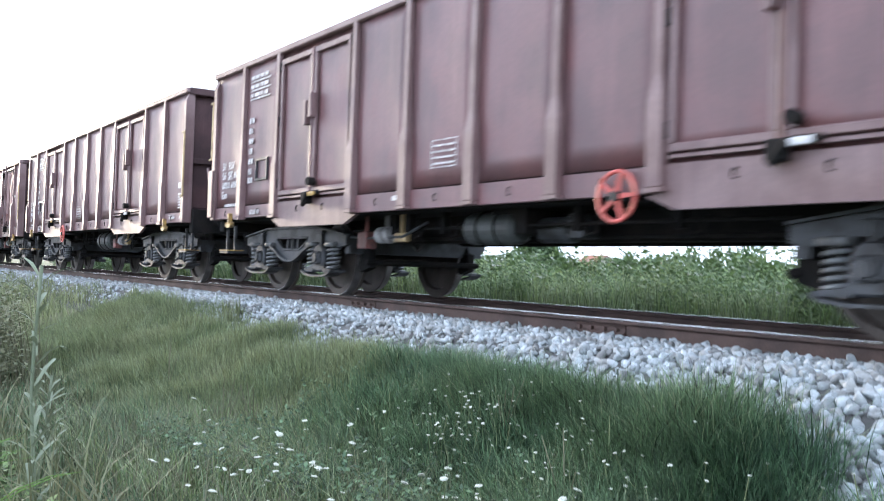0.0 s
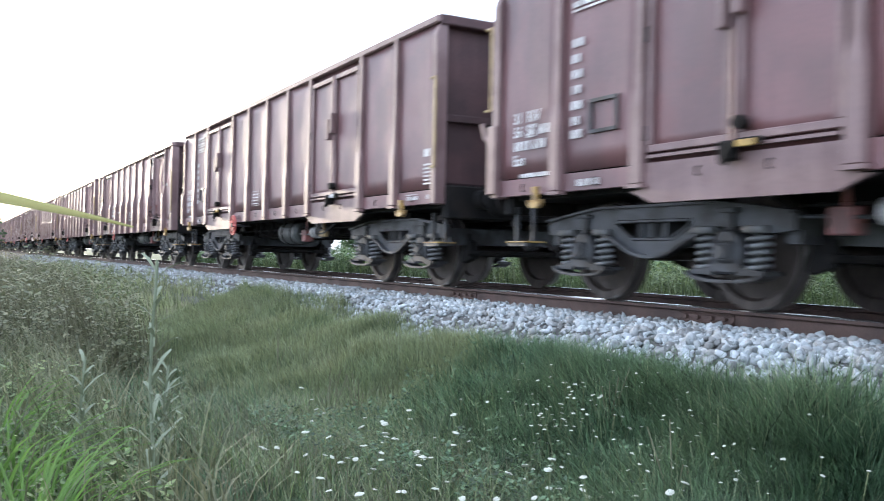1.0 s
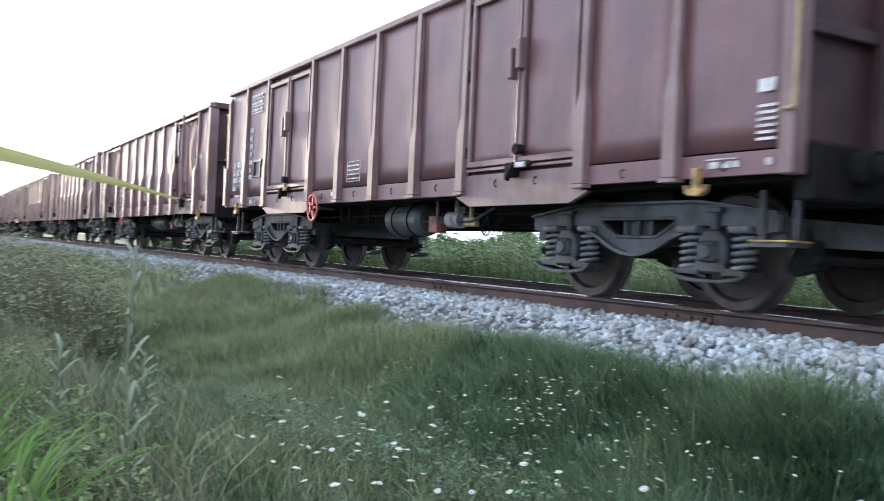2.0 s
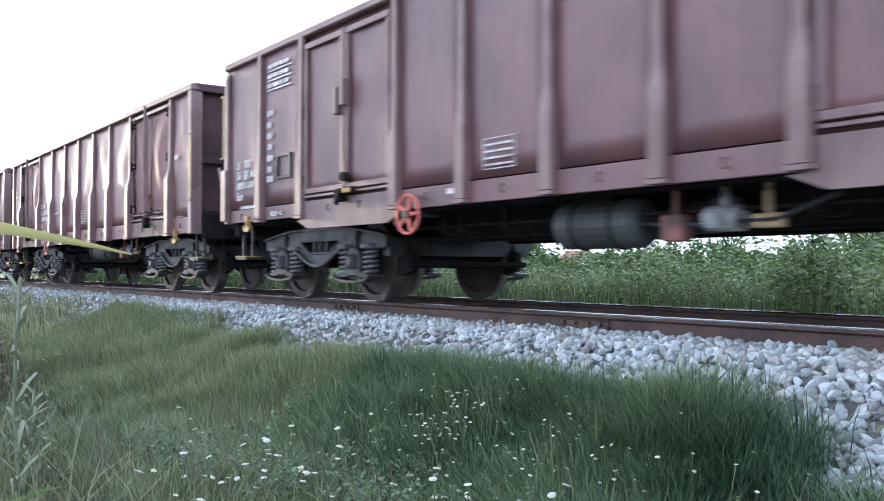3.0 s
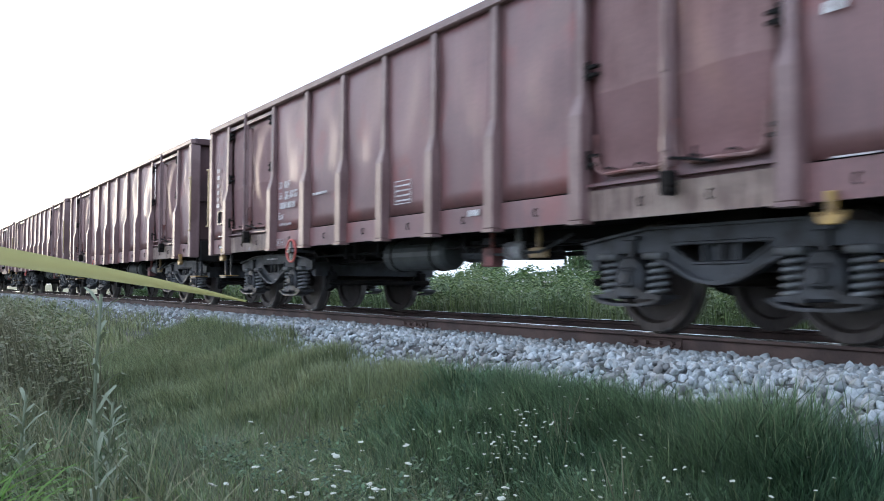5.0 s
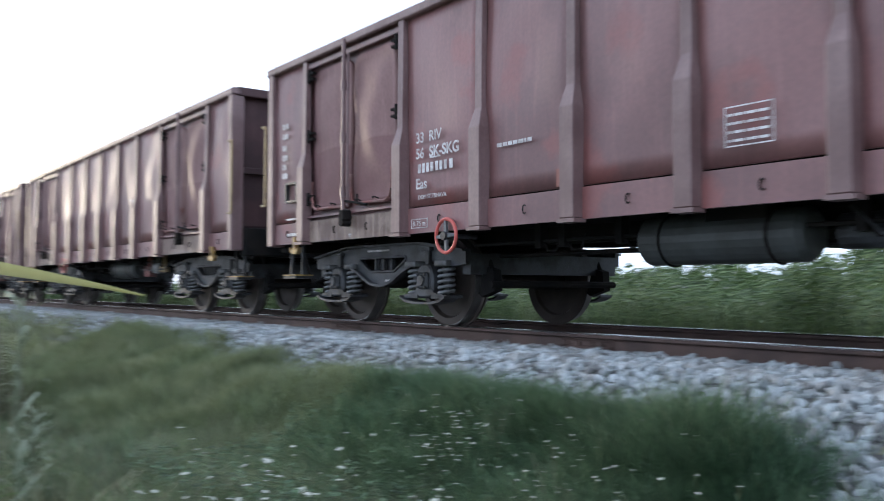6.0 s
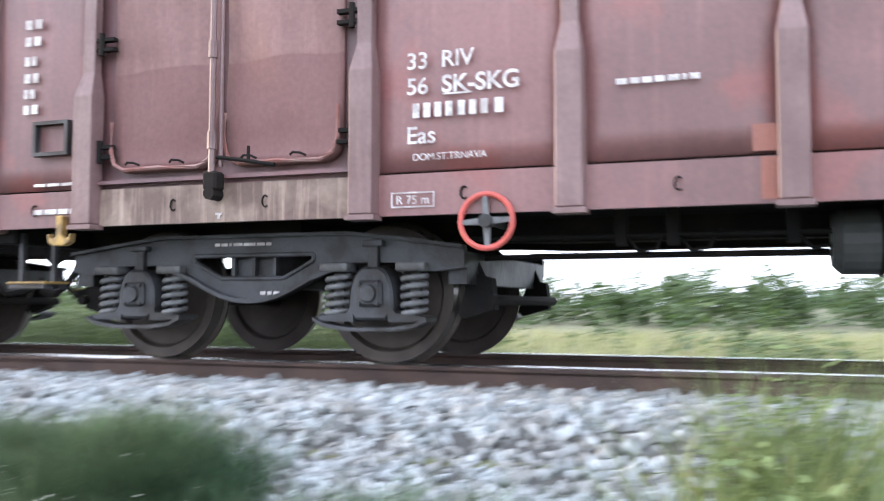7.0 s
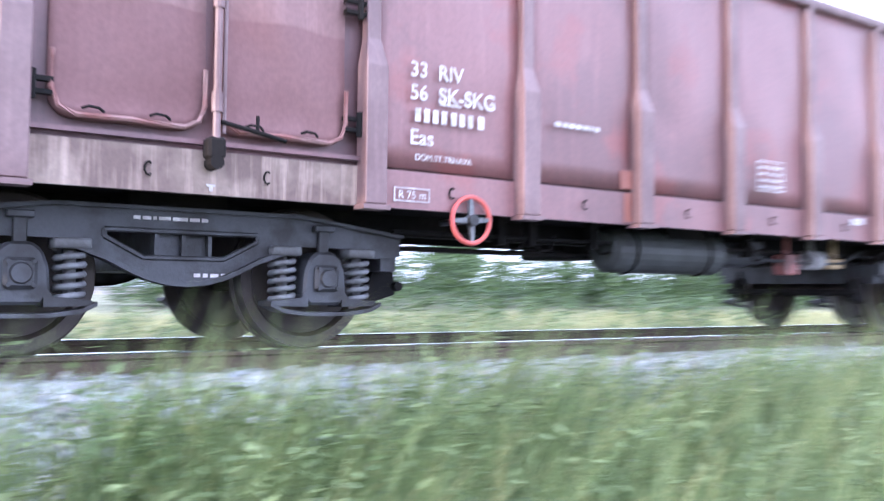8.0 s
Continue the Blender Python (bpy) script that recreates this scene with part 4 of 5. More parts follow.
for wg, head in ((wagon_b, "31  RIV"), (wagon_c, "31  RIV")):
    letters(wg, head, -6.10, 1.70, 0.148, YN, 0.003)
    letters(wg, "56", -6.10, 1.565, 0.148, YN, 0.003)
    letters(wg, "SK", -5.88, 1.565, 0.15, YN, 0.0045)
    bars(wg, -5.88, 1.548, [0.16], 0.010, YN)
    bars(wg, -5.66, 1.565, [0.06] * 3, 0.088, YN, 0.03)
    bars(wg, -6.09, 1.43, [0.046] * 4, 0.088, YN, 0.028)
    bars(wg, -5.76, 1.43, [0.046] * 3, 0.088, YN, 0.028)
    bars(wg, -5.50, 1.43, [0.055], 0.088, YN)
    letters(wg, "Eas", -6.10, 1.285, 0.148, YN, 0.003)
    bars(wg, -5.98, 1.16, [0.05, 0.05, 0.1, 0.1, 0.12], 0.04, YN, 0.02)
    tx0, tz = (-0.82, 1.23) if wg is wagon_b else (-0.65, 1.34)
    table(wg, tx0, tx0 + 0.42, tz, tz + 0.27, YN - 0.012)
    for z, wd in ((1.46, 0.16), (1.58, 0.12), (1.72, 0.15), (1.86, 0.12), (2.0, 0.15), (2.14, 0.12), (2.28, 0.17)):
        bars(wg, -5.16, z, [wd * 0.35, wd * 0.4], 0.075, YN, wd * 0.2)
    for z in (2.60, 2.72, 2.84):
        bars(wg, -5.16, z, [0.66], 0.02, YN)
        bars(wg, -5.16, z + 0.04, [0.12, 0.14, 0.1, 0.12], 0.05, YN, 0.03)
    bars(wg, -5.06, 1.03, [0.05, 0.05, 0.05, 0.1], 0.06, YN, 0.02)
    bars(wg, 5.62, 1.11, [0.3], 0.010, YN)
    bars(wg, 5.66, 1.05, [0.09, 0.1, 0.05], 0.045, YN, 0.015)
    bars(wg, 6.08, 1.55, [0.14], 0.09, YN)
    for i in range(6):
        bars(wg, 6.08, 1.22 + 0.045 * i, [0.16], 0.02, YN)
    bars(wg, 6.17, 1.05, [0.05], 0.05, YN)
    bars(wg, -1.35, 1.06, [0.12], 0.05, YN - 0.012)
bars(wagon_h, 2.0, 1.66, [0.22], 0.26, YO)



# ---------------------------------------------------------------- ballast and sleepers
rng = np.random.default_rng(7)


def ico(level):
    bm = bmesh.new()
    bmesh.ops.create_icosphere(bm, subdivisions=level, radius=1.0)
    v = np.array([x.co[:] for x in bm.verts])
    f = np.array([[x.index for x in fc.verts] for fc in bm.faces])
    bm.free()
    return v, f


def stone_shapes(level, count):
    v, f = ico(level)
    out = []
    for i in range(count):
        g = np.random.default_rng(100 + i)
        q = v.copy()
        for _ in range(11):  # chips flat faces off the pebble
            n = g.normal(size=3)
            n /= np.linalg.norm(n)
            d = q @ n
            cut = g.uniform(0.38, 0.78)
            q = q - np.outer(np.clip(d - cut, 0, None), n)
        out.append(q * g.uniform([1.15, 0.9, 0.7], [1.7, 1.3, 1.1]))
    return out, f


def turns(n, g):
    q = g.normal(size=(n, 4))
    q /= np.linalg.norm(q, axis=1)[:, None]
    w, x, y, z = q.T
    return np.stack([1 - 2 * (y * y + z * z), 2 * (x * y - w * z), 2 * (x * z + w * y), 2 * (x * y + w * z), 1 - 2 * (x * x + z * z), 2 * (y * z - w * x),
                     2 * (x * z - w * y), 2 * (y * z + w * x), 1 - 2 * (x * x + y * y)], -1).reshape(-1, 3, 3)


def fast_mesh(name, v, loops, sizes, material):
    me = bpy.data.meshes.new(name)
    me.vertices.add(len(v))
    me.vertices.foreach_set("co", v.astype(np.float32).ravel())
    me.loops.add(len(loops))
    me.loops.foreach_set("vertex_index", loops.astype(np.int32))
    me.polygons.add(len(sizes))
    me.polygons.foreach_set("loop_start", np.concatenate([[0], np.cumsum(sizes)[:-1]]).astype(np.int32))
    me.polygons.foreach_set("loop_total", sizes.astype(np.int32))
    me.update(calc_edges=True)
    me.materials.append(material)
    return me


def stones(name, xyz, radius, level, label):
    shapes, f = stone_shapes(level, 12)
    n = len(xyz)
    kind = rng.integers(0, 12, n)
    base = np.array(shapes)[kind] * radius[:, None, None]
    v = np.einsum("nij,nkj->nki", turns(n, rng), base) + xyz[:, None, :]
    k = v.shape[1]
    loops = (f[None] + (np.arange(n) * k)[:, None, None]).ravel()
    ob = new(name, fast_mesh(name, v.reshape(-1, 3), loops, np.full(n * len(f), 3), M_STONE))
    return tagged(ob, label, "ballast", kind="stuff")


def grass_edge(x):
    """The line along the bank where the grass begins, as y."""
    return -1.95 - 0.18 * smoothstep(-11.0, -7.5, x) - 0.25 * smoothstep(-7.0, -4.5, x) - 0.50 * smoothstep(-2.7, -2.2, x) + 0.03 * np.sin(x * 2.1) + 0.025 * np.sin(x * 5.3)


def scatter(n, x0, x1, y0, y1):
    return rng.uniform(x0, x1, n), rng.uniform(y0, y1, n)


# sheet below the loose stones, coloured dark for the shade between them
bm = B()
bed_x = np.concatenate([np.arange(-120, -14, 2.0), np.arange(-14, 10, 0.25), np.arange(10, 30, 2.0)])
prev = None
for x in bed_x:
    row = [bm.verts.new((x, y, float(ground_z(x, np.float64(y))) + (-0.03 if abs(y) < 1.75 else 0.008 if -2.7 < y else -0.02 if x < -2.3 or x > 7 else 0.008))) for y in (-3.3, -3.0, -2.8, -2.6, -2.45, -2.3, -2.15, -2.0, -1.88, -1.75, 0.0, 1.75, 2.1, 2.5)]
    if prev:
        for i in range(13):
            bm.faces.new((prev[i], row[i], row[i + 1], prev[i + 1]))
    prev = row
ballast = tagged(part("ballast", bm, M_BED_SHADE), "grey crushed stone ballast under the track, its bed darkened as shade between stones", "ballast", kind="structure")

for n, x0, x1, level in ((15500, -6.0, 3.5, 2), (9500, -14, -6.0, 1), (4500, 3.5, 9.0, 1)):
    x, y = scatter(n, x0, x1, -3.1, -0.82)
    keep = y > grass_edge(x) - 0.25
    x, y = x[keep], y[keep]
    r = rng.uniform(0.024, 0.054, len(x)) * rng.uniform(0.7, 1.0, len(x))
    z = ground_z(x, y) + rng.uniform(-0.015, 0.03, len(x))
    stones("ballast_stones", np.stack([x, y, z], -1), r, level, "loose pale grey crushed stone beside the rail")
x, y = scatter(11000, -70, -14, -2.2, -0.82)
r = rng.uniform(0.03, 0.055, len(x))
stones("ballast_stones", np.stack([x, y, ground_z(x, y) + rng.uniform(-0.02, 0.02, len(x))], -1), r, 1, "loose pale grey crushed stone along the track")
x, y = scatter(9000, -30, 8, -0.68, 2.6)
keep = (y < 0.68) | (y > 0.84)
x, y = x[keep], y[keep]
stones("ballast_stones", np.stack([x, y, ground_z(x, y) - 0.025 + rng.uniform(-0.02, 0.012, len(x))], -1), rng.uniform(0.025, 0.045, len(x)), 1, "grey crushed stone between the rails")
shapes, f = stone_shapes(2, 10)
single = []
for i, q in enumerate(shapes):
    me = bpy.data.meshes.new("stone")
    me.from_pydata((q * 0.045).tolist(), [], f.tolist())
    me.materials.append(M_STONE_ONE)
    single.append(me)
x, y = scatter(300, -4.2, 1.2, -2.7, -1.0)
for i in range(300):
    ob = new("stone", single[i % 10])
    ob.parent = ballast
    ob.matrix_basis = pose(x[i], y[i], float(ground_z(x[i], y[i])) + 0.018, *rng.uniform(0, 360, 3))

bm = B()
box(bm, -0.13, 0.13, -1.3, 1.3, -0.33, -0.174, 0.012)
sleeper = tagged(part("sleeper", bm, M_SLEEPER), "dark weathered wooden sleeper sunk in the ballast", "sleeper", "sleepers under the rails")
sleeper.location.x = 6.0
for i in range(1, 110):
    copy_thing(sleeper, pose(6.0 - 0.62 * i, 0, 0))


def build_joint(x):
    joint = empty("rail_joint")
    bm = B()
    prism(bm, [(-0.7525 - 0.012, -0.135), (-0.7525 - 0.045, -0.145), (-0.7525 - 0.05, -0.12), (-0.7525 - 0.024, -0.1), (-0.7525 - 0.022, -0.07), (-0.7525 - 0.036, -0.05), (-0.7525 - 0.011, -0.045)], "yz", -0.3, 0.3)
    part("fishplate", bm, M_RUST, joint, "rusty fishplate")
    for k in (-0.22, -0.08, 0.08, 0.22):
        bm = B()
        rod(bm, (k, -0.775, -0.088), (k, -0.81, -0.088), 0.018, 6)
        part("bolt", bm, M_RUST, joint)
    joint.location.x = x
    return tagged(joint, "rusty bolted joint on the rail's web", "rail joint", "rail joints")


for x in (-5.54, -9.6):
    build_joint(x)


# ---------------------------------------------------------------- grass and weeds
def leaf_mat(name, color, color2, island=0.35, rough=0.6, through=0.35):
    m = bpy.data.materials.new(name)
    m.use_nodes = True
    n, l = m.node_tree.nodes, m.node_tree.links
    b = n["Principled BSDF"]
    b.inputs["Roughness"].default_value = rough
    geo, co = n.new("ShaderNodeNewGeometry"), n.new("ShaderNodeTexCoord")
    patch = n.new("ShaderNodeTexNoise")
    patch.inputs["Scale"].default_value, patch.inputs["Detail"].default_value = 0.9, 3
    l.new(co.outputs["Object"], patch.inputs["Vector"])
    pr = n.new("ShaderNodeMapRange")
    pr.inputs["From Min"].default_value, pr.inputs["From Max"].default_value = 0.35, 0.65
    l.new(patch.outputs["Fac"], pr.inputs["Value"])
    add = n.new("ShaderNodeMath")
    add.operation = "MULTIPLY_ADD"
    add.inputs[1].default_value = 0.6
    l.new(pr.outputs["Result"], add.inputs[0])
    half = n.new("ShaderNodeMath")
    half.operation = "MULTIPLY"
    half.inputs[1].default_value = 0.4
    l.new(geo.outputs["Random Per Island"], half.inputs[0])
    l.new(half.outputs[0], add.inputs[2])
    mix = n.new("ShaderNodeMix")
    mix.data_type = "RGBA"
    mix.inputs["A"].default_value, mix.inputs["B"].default_value = (*color, 1), (*color2, 1)
    l.new(add.outputs[0], mix.inputs["Factor"])
    hsv = n.new("ShaderNodeHueSaturation")
    val = n.new("ShaderNodeMapRange")
    val.inputs["To Min"].default_value, val.inputs["To Max"].default_value = 1 - island, 1 + island
    l.new(geo.outputs["Random Per Island"], val.inputs["Value"])
    l.new(val.outputs["Result"], hsv.inputs["Value"])
    l.new(mix.outputs["Result"], hsv.inputs["Color"])
    l.new(hsv.outputs["Color"], b.inputs["Base Color"])
    tr = n.new("ShaderNodeBsdfTranslucent")
    l.new(hsv.outputs["Color"], tr.inputs["Color"])
    mx = n.new("ShaderNodeMixShader")
    mx.inputs[0].default_value = through
    l.new(b.outputs[0], mx.inputs[1])
    l.new(tr.outputs[0], mx.inputs[2])
    l.new(mx.outputs[0], n["Material Output"].inputs["Surface"])
    return m


L_LIGHT = leaf_mat("grass_light", (0.13, 0.178, 0.076), (0.215, 0.235, 0.125), island=0.6)
L_DARK = leaf_mat("grass_dark", (0.042, 0.098, 0.050), (0.12, 0.18, 0.092), island=0.75)
# paler grass; on the bank its colour stands in for blades that catch light
L_PALE_LIT = leaf_mat("grass_pale_lit", (0.17, 0.235, 0.125), (0.26, 0.29, 0.17), island=0.4)
L_REED = leaf_mat("reed_leaf", (0.12, 0.25, 0.05), (0.22, 0.33, 0.09), island=0.4, through=0.5)
L_NEAR = leaf_mat("near_blade", (0.27, 0.30, 0.13), (0.34, 0.34, 0.17), through=0.55)
L_DRY = leaf_mat("grass_dry", (0.18, 0.165, 0.10), (0.10, 0.11, 0.06), through=0.2)
L_WEED = leaf_mat("weed_leaf", (0.095, 0.165, 0.055), (0.20, 0.24, 0.10), island=0.5)
L_FAR = leaf_mat("far_leaf", (0.06, 0.12, 0.04), (0.12, 0.17, 0.06))
L_LONG = leaf_mat("long_leaf", (0.13, 0.20, 0.07), (0.21, 0.26, 0.11), island=0.5, through=0.4)
L_MEADOW = leaf_mat("meadow_leaf", (0.38, 0.36, 0.20), (0.26, 0.29, 0.13), through=0.3)
L_TANGLE = leaf_mat("tangled_leaf", (0.11, 0.14, 0.065), (0.17, 0.165, 0.095), through=0.3)
L_PALE = leaf_mat("pale_blade", (0.34, 0.36, 0.14), (0.42, 0.40, 0.19), through=0.5)
L_SILVER = leaf_mat("silver_stalk", (0.22, 0.25, 0.17), (0.16, 0.20, 0.12), through=0.15)
L_PETAL = leaf_mat("petal", (0.55, 0.56, 0.50), (0.42, 0.43, 0.35), island=0.12, through=0.2)
L_TREE = leaf_mat("tree_leaf", (0.045, 0.085, 0.035), (0.075, 0.12, 0.045))
L_STEM = leaf_mat("stem", (0.12, 0.17, 0.07), (0.17, 0.18, 0.09), through=0.05)


def blades(name, x, y, h, w, material, label, lean=0.75, drift=(0.12, -0.15), category="grass", z=None):
    """Grass: each blade a bent, pointed strip that stands on the earth."""
    n = len(x)
    z = ground_z(x, y) - 0.01 if z is None else z
    a = 5.0 * np.pi * patchy(x * 2.2 + 40, y * 2.2) + rng.normal(0, 1.4, n)
    d = np.stack([np.cos(a), np.sin(a), np.zeros(n)], -1)
    side = np.stack([-np.sin(a), np.cos(a), np.zeros(n)], -1) * (w / 2)[:, None]
    tilt = (rng.uniform(0.1, 1.3, n) * lean * h)[:, None]
    push = d * tilt + np.array([drift[0], drift[1], 0]) * h[:, None]
    base = np.stack([x, y, z], -1)
    mid = base + push * 0.35 + np.array([0, 0, 1]) * (h * 0.55)[:, None]
    tip = base + push + np.array([0, 0, 1]) * (h * (1 - 0.25 * rng.uniform(0, 1, n)))[:, None]
    v = np.stack([base - side, base + side, mid + side * 0.8, mid - side * 0.8, tip], 1).reshape(-1, 3)
    k = np.arange(n) * 5
    loops = np.stack([k, k + 1, k + 2, k + 3, k + 3, k + 2, k + 4], -1).ravel()
    ob = new(name, fast_mesh(name, v, loops, np.tile([4, 3], n), material))
    return tagged(ob, label, category, kind="stuff")


def leafy(name, px, py, hmax, per, size, material, label, category="weeds", droop=0.4):
    """Herbs: leaves set all the way up unseen thin stems, as small pointed plates."""
    n = len(px)
    h = hmax * rng.uniform(0.55, 1.0, n)
    u = rng.uniform(0.05, 1.0, (n, per))
    a = rng.uniform(0, 2 * np.pi, (n, per))
    spread = (0.10 + 0.22 * np.sin(np.pi * np.clip(u * 0.85 + 0.1, 0, 1))) * h[:, None] * rng.uniform(0.2, 1.0, (n, per))
    z0 = ground_z(px, py)
    c = np.stack([px[:, None] + np.cos(a) * spread, py[:, None] + np.sin(a) * spread, z0[:, None] + u * h[:, None]], -1).reshape(-1, 3)
    a = a.ravel()
    s = size * rng.uniform(0.6, 1.4, len(a))
    d = np.stack([np.cos(a), np.sin(a), rng.uniform(-droop, 0.7, len(a))], -1) * s[:, None]
    sd = np.stack([-np.sin(a), np.cos(a), rng.uniform(-0.4, 0.4, len(a))], -1) * (s * 0.32)[:, None]
    v = np.stack([c - d * 0.5, c + sd, c + d * 0.6, c - sd], 1).reshape(-1, 3)
    k = np.arange(len(a)) * 4
    loops = np.stack([k, k + 1, k + 2, k + 3], -1).ravel()
    ob = new(name, fast_mesh(name, v, loops, np.full(len(a), 4), material))
    return tagged(ob, label, category, kind="stuff")


LATTICE = np.random.default_rng(31).uniform(0, 1, (256, 256))


def patchy(x, y):
    """Smooth random patches, one per metre, 0 to 1."""
    x, y = np.asarray(x, float) + 500.0, np.asarray(y, float) + 500.0
    i, j = np.floor(x).astype(int), np.floor(y).astype(int)
    u, v = x - i, y - j
    u, v = u * u * (3 - 2 * u), v * v * (3 - 2 * v)
    a, b, c, d = LATTICE[i % 256, j % 256], LATTICE[(i + 1) % 256, j % 256], LATTICE[i % 256, (j + 1) % 256], LATTICE[(i + 1) % 256, (j + 1) % 256]
    return (a * (1 - u) + b * u) * (1 - v) + (c * (1 - u) + d * u) * v


def clump(x, y):
    """0 to 1: where the grass stands in thick tufts."""
    return np.clip((0.5 * patchy(x * 1.6, y * 1.6) + 0.32 * patchy(x * 4.1 + 9, y * 4.1) + 0.18 * patchy(x * 9.3, y * 9.3 + 5)) * 1.9 - 0.42, 0, 1)


# the bank: light grass to the far end, dark rich tufts towards the near end
def bank(n, x0, x1, y0, dark, hmin, hmax, w, material, label):
    x, y = scatter(n, x0, x1, y0, -1.85)
    mixd = smoothstep(-6.2, -4.6, x + 0.7 * (y + 3.2) + 0.5 * wave(x * 2, y))
    fade = smoothstep(x1, x1 - 1.2, x + 0.8 * (patchy(x, y * 2) - 0.5)) * smoothstep(y0, y0 + 0.9, y + 0.5 * (patchy(x * 2, y) - 0.5))
    keep = (y < grass_edge(x) - 0.02) & (rng.uniform(0, 1, len(x)) < fade) & (rng.uniform(0, 1, len(x)) < (mixd if dark else 1 - mixd)) & (rng.uniform(0, 1, len(x)) < (0.14 + 0.86 * clump(x, y) if dark else 0.45 + 0.55 * clump(x, y)))
    x, y = x[keep], y[keep]
    h = (hmin + (hmax - hmin) * clump(x, y) * rng.uniform(0.5, 1.0, len(x))) * (1 - 0.45 * smoothstep(-3.7, -4.6, y))
    blades("grass", x, y, h, rng.uniform(0.6, 1.4, len(x)) * w, material, label)


bank(150000, -15, -3.5, -5.0, False, 0.10, 0.34, 0.0045, L_LIGHT, "fine light green grass on the bank")
bank(170000, -7.5, -0.2, -5.1, True, 0.12, 0.42, 0.0055, L_DARK, "thick dark green grass tufts on the bank")
x, y = np.concatenate([rng.normal(-3.15, 0.4, 9000), rng.normal(-2.6, 0.22, 3500), rng.normal(-4.2, 0.45, 7000)]), np.concatenate([rng.normal(-2.78, 0.17, 9000), rng.normal(-2.85, 0.14, 3500), rng.normal(-2.62, 0.14, 7000)])
keep = (y < -2.4) & (x < -2.2)
x, y = x[keep], y[keep]
blades("grass", x, y, rng.uniform(0.18, 0.42, len(x)), rng.uniform(0.004, 0.008, len(x)), L_DARK, "big dark green tuft at the edge of the ballast", 0.9)
x, y = rng.normal(-2.98, 0.27, 6500), rng.normal(-2.68, 0.15, 6500)
keep = rng.uniform(0, 1, 6500) < 0.3 + 0.7 * clump(x * 2, y * 2)
x, y = x[keep], y[keep]
blades("grass", x, y, rng.uniform(0.28, 0.56, len(x)) * np.exp(-((x + 2.98) / 0.55) ** 2), rng.uniform(0.004, 0.008, len(x)), L_DARK, "tall dark green tussock on the ballast's edge", 0.7)
keep = rng.uniform(0, 1, len(x)) < 0.10
blades("grass", x[keep], y[keep], rng.uniform(0.3, 0.56, keep.sum()), rng.uniform(0.004, 0.007, keep.sum()), L_PALE_LIT, "blades in the tall tussock, coloured pale as if lit", 0.9)
x, y = scatter(520, -6.2, -2.3, -4.6, -2.55)
keep = (clump(x + 3, y) > 0.3) & (y < grass_edge(x) - 0.1)
leafy("weeds", x[keep], y[keep], 0.30, 42, 0.026, L_DARK, "low dark leafy herbs in the grass")
for material, label, n in ((L_PALE_LIT, "thin pale grass at the foot of the bank", 4500), (L_DRY, "dry bent grass at the foot of the bank", 7000), (L_WEED, "thin green grass at the foot of the bank", 5000)):
    x, y = scatter(n, -7.0, -2.3, -5.0, -3.45)
    keep = rng.uniform(0, 1, n) < 0.25 + 0.75 * clump(x * 1.7 + 4, y * 1.7)
    x, y = x[keep], y[keep]
    blades("grass", x, y, rng.uniform(0.10, 0.34, len(x)), rng.uniform(0.003, 0.006, len(x)), material, label, 1.0)
bank(15000, -14, -0.2, -5.0, True, 0.18, 0.46, 0.0055, L_PALE_LIT, "tall thin grass in the tufts, coloured pale as if lit")
bank(9000, -15, -4.0, -5.0, False, 0.2, 0.45, 0.0045, L_PALE_LIT, "pale seed stems in the light grass")
bank(30000, -45, -13, -5.0, False, 0.15, 0.35, 0.010, L_LIGHT, "light green grass along the far bank")
x, y = rng.normal(-6.5, 2.8, 30000), rng.normal(-5.2, 0.9, 30000)
keep = (y < -3.7) & (np.hypot(x, y + 6.18) > 0.6)
x, y = x[keep], y[keep]
blades("grass", x, y, rng.uniform(0.04, 0.16, len(x)) * (0.5 + clump(x, y)), rng.uniform(0.003, 0.007, len(x)), L_DRY, "short dry straw-coloured grass on the path", 0.9)
x, y = rng.normal(-5.5, 2.9, 46000), rng.normal(-5.3, 1.1, 46000)
keep = (rng.uniform(0, 1, len(x)) < 0.15 + 0.85 * clump(x * 0.8, y * 0.8)) & (y < -3.6) & (np.hypot(x, y + 6.18) > 0.6)
x, y = x[keep], y[keep]
blades("grass", x, y, rng.uniform(0.06, 0.24, len(x)) * (0.6 + 0.7 * clump(x, y)), rng.uniform(0.004, 0.008, len(x)), L_DARK, "low green grass and herbs beside the path", 0.7)
x, y = rng.normal(-2.0, 7.0, 60000), -4.2 - np.abs(rng.normal(0, 4.0, 60000))
keep = (np.hypot(x, y + 6.18) > 0.5) & (x < 12) & (x > -16)
x, y = x[keep], y[keep]
blades("grass", x, y, rng.uniform(0.04, 0.2, len(x)) * (0.4 + clump(x, y)), rng.uniform(0.004, 0.009, len(x)), L_TANGLE, "short rough grass round the path", 0.9)
x, y = scatter(16000, -1.6, 9.0, -5.4, -2.75)
keep = (rng.uniform(0, 1, len(x)) < 0.25 + 0.75 * clump(x, y)) & (np.hypot(x, y + 6.18) > 0.7)
x, y = x[keep], y[keep]
blades("grass", x, y, rng.uniform(0.06, 0.26, len(x)), rng.uniform(0.005, 0.009, len(x)), L_DARK, "green grass at the foot of the bank", 0.9)
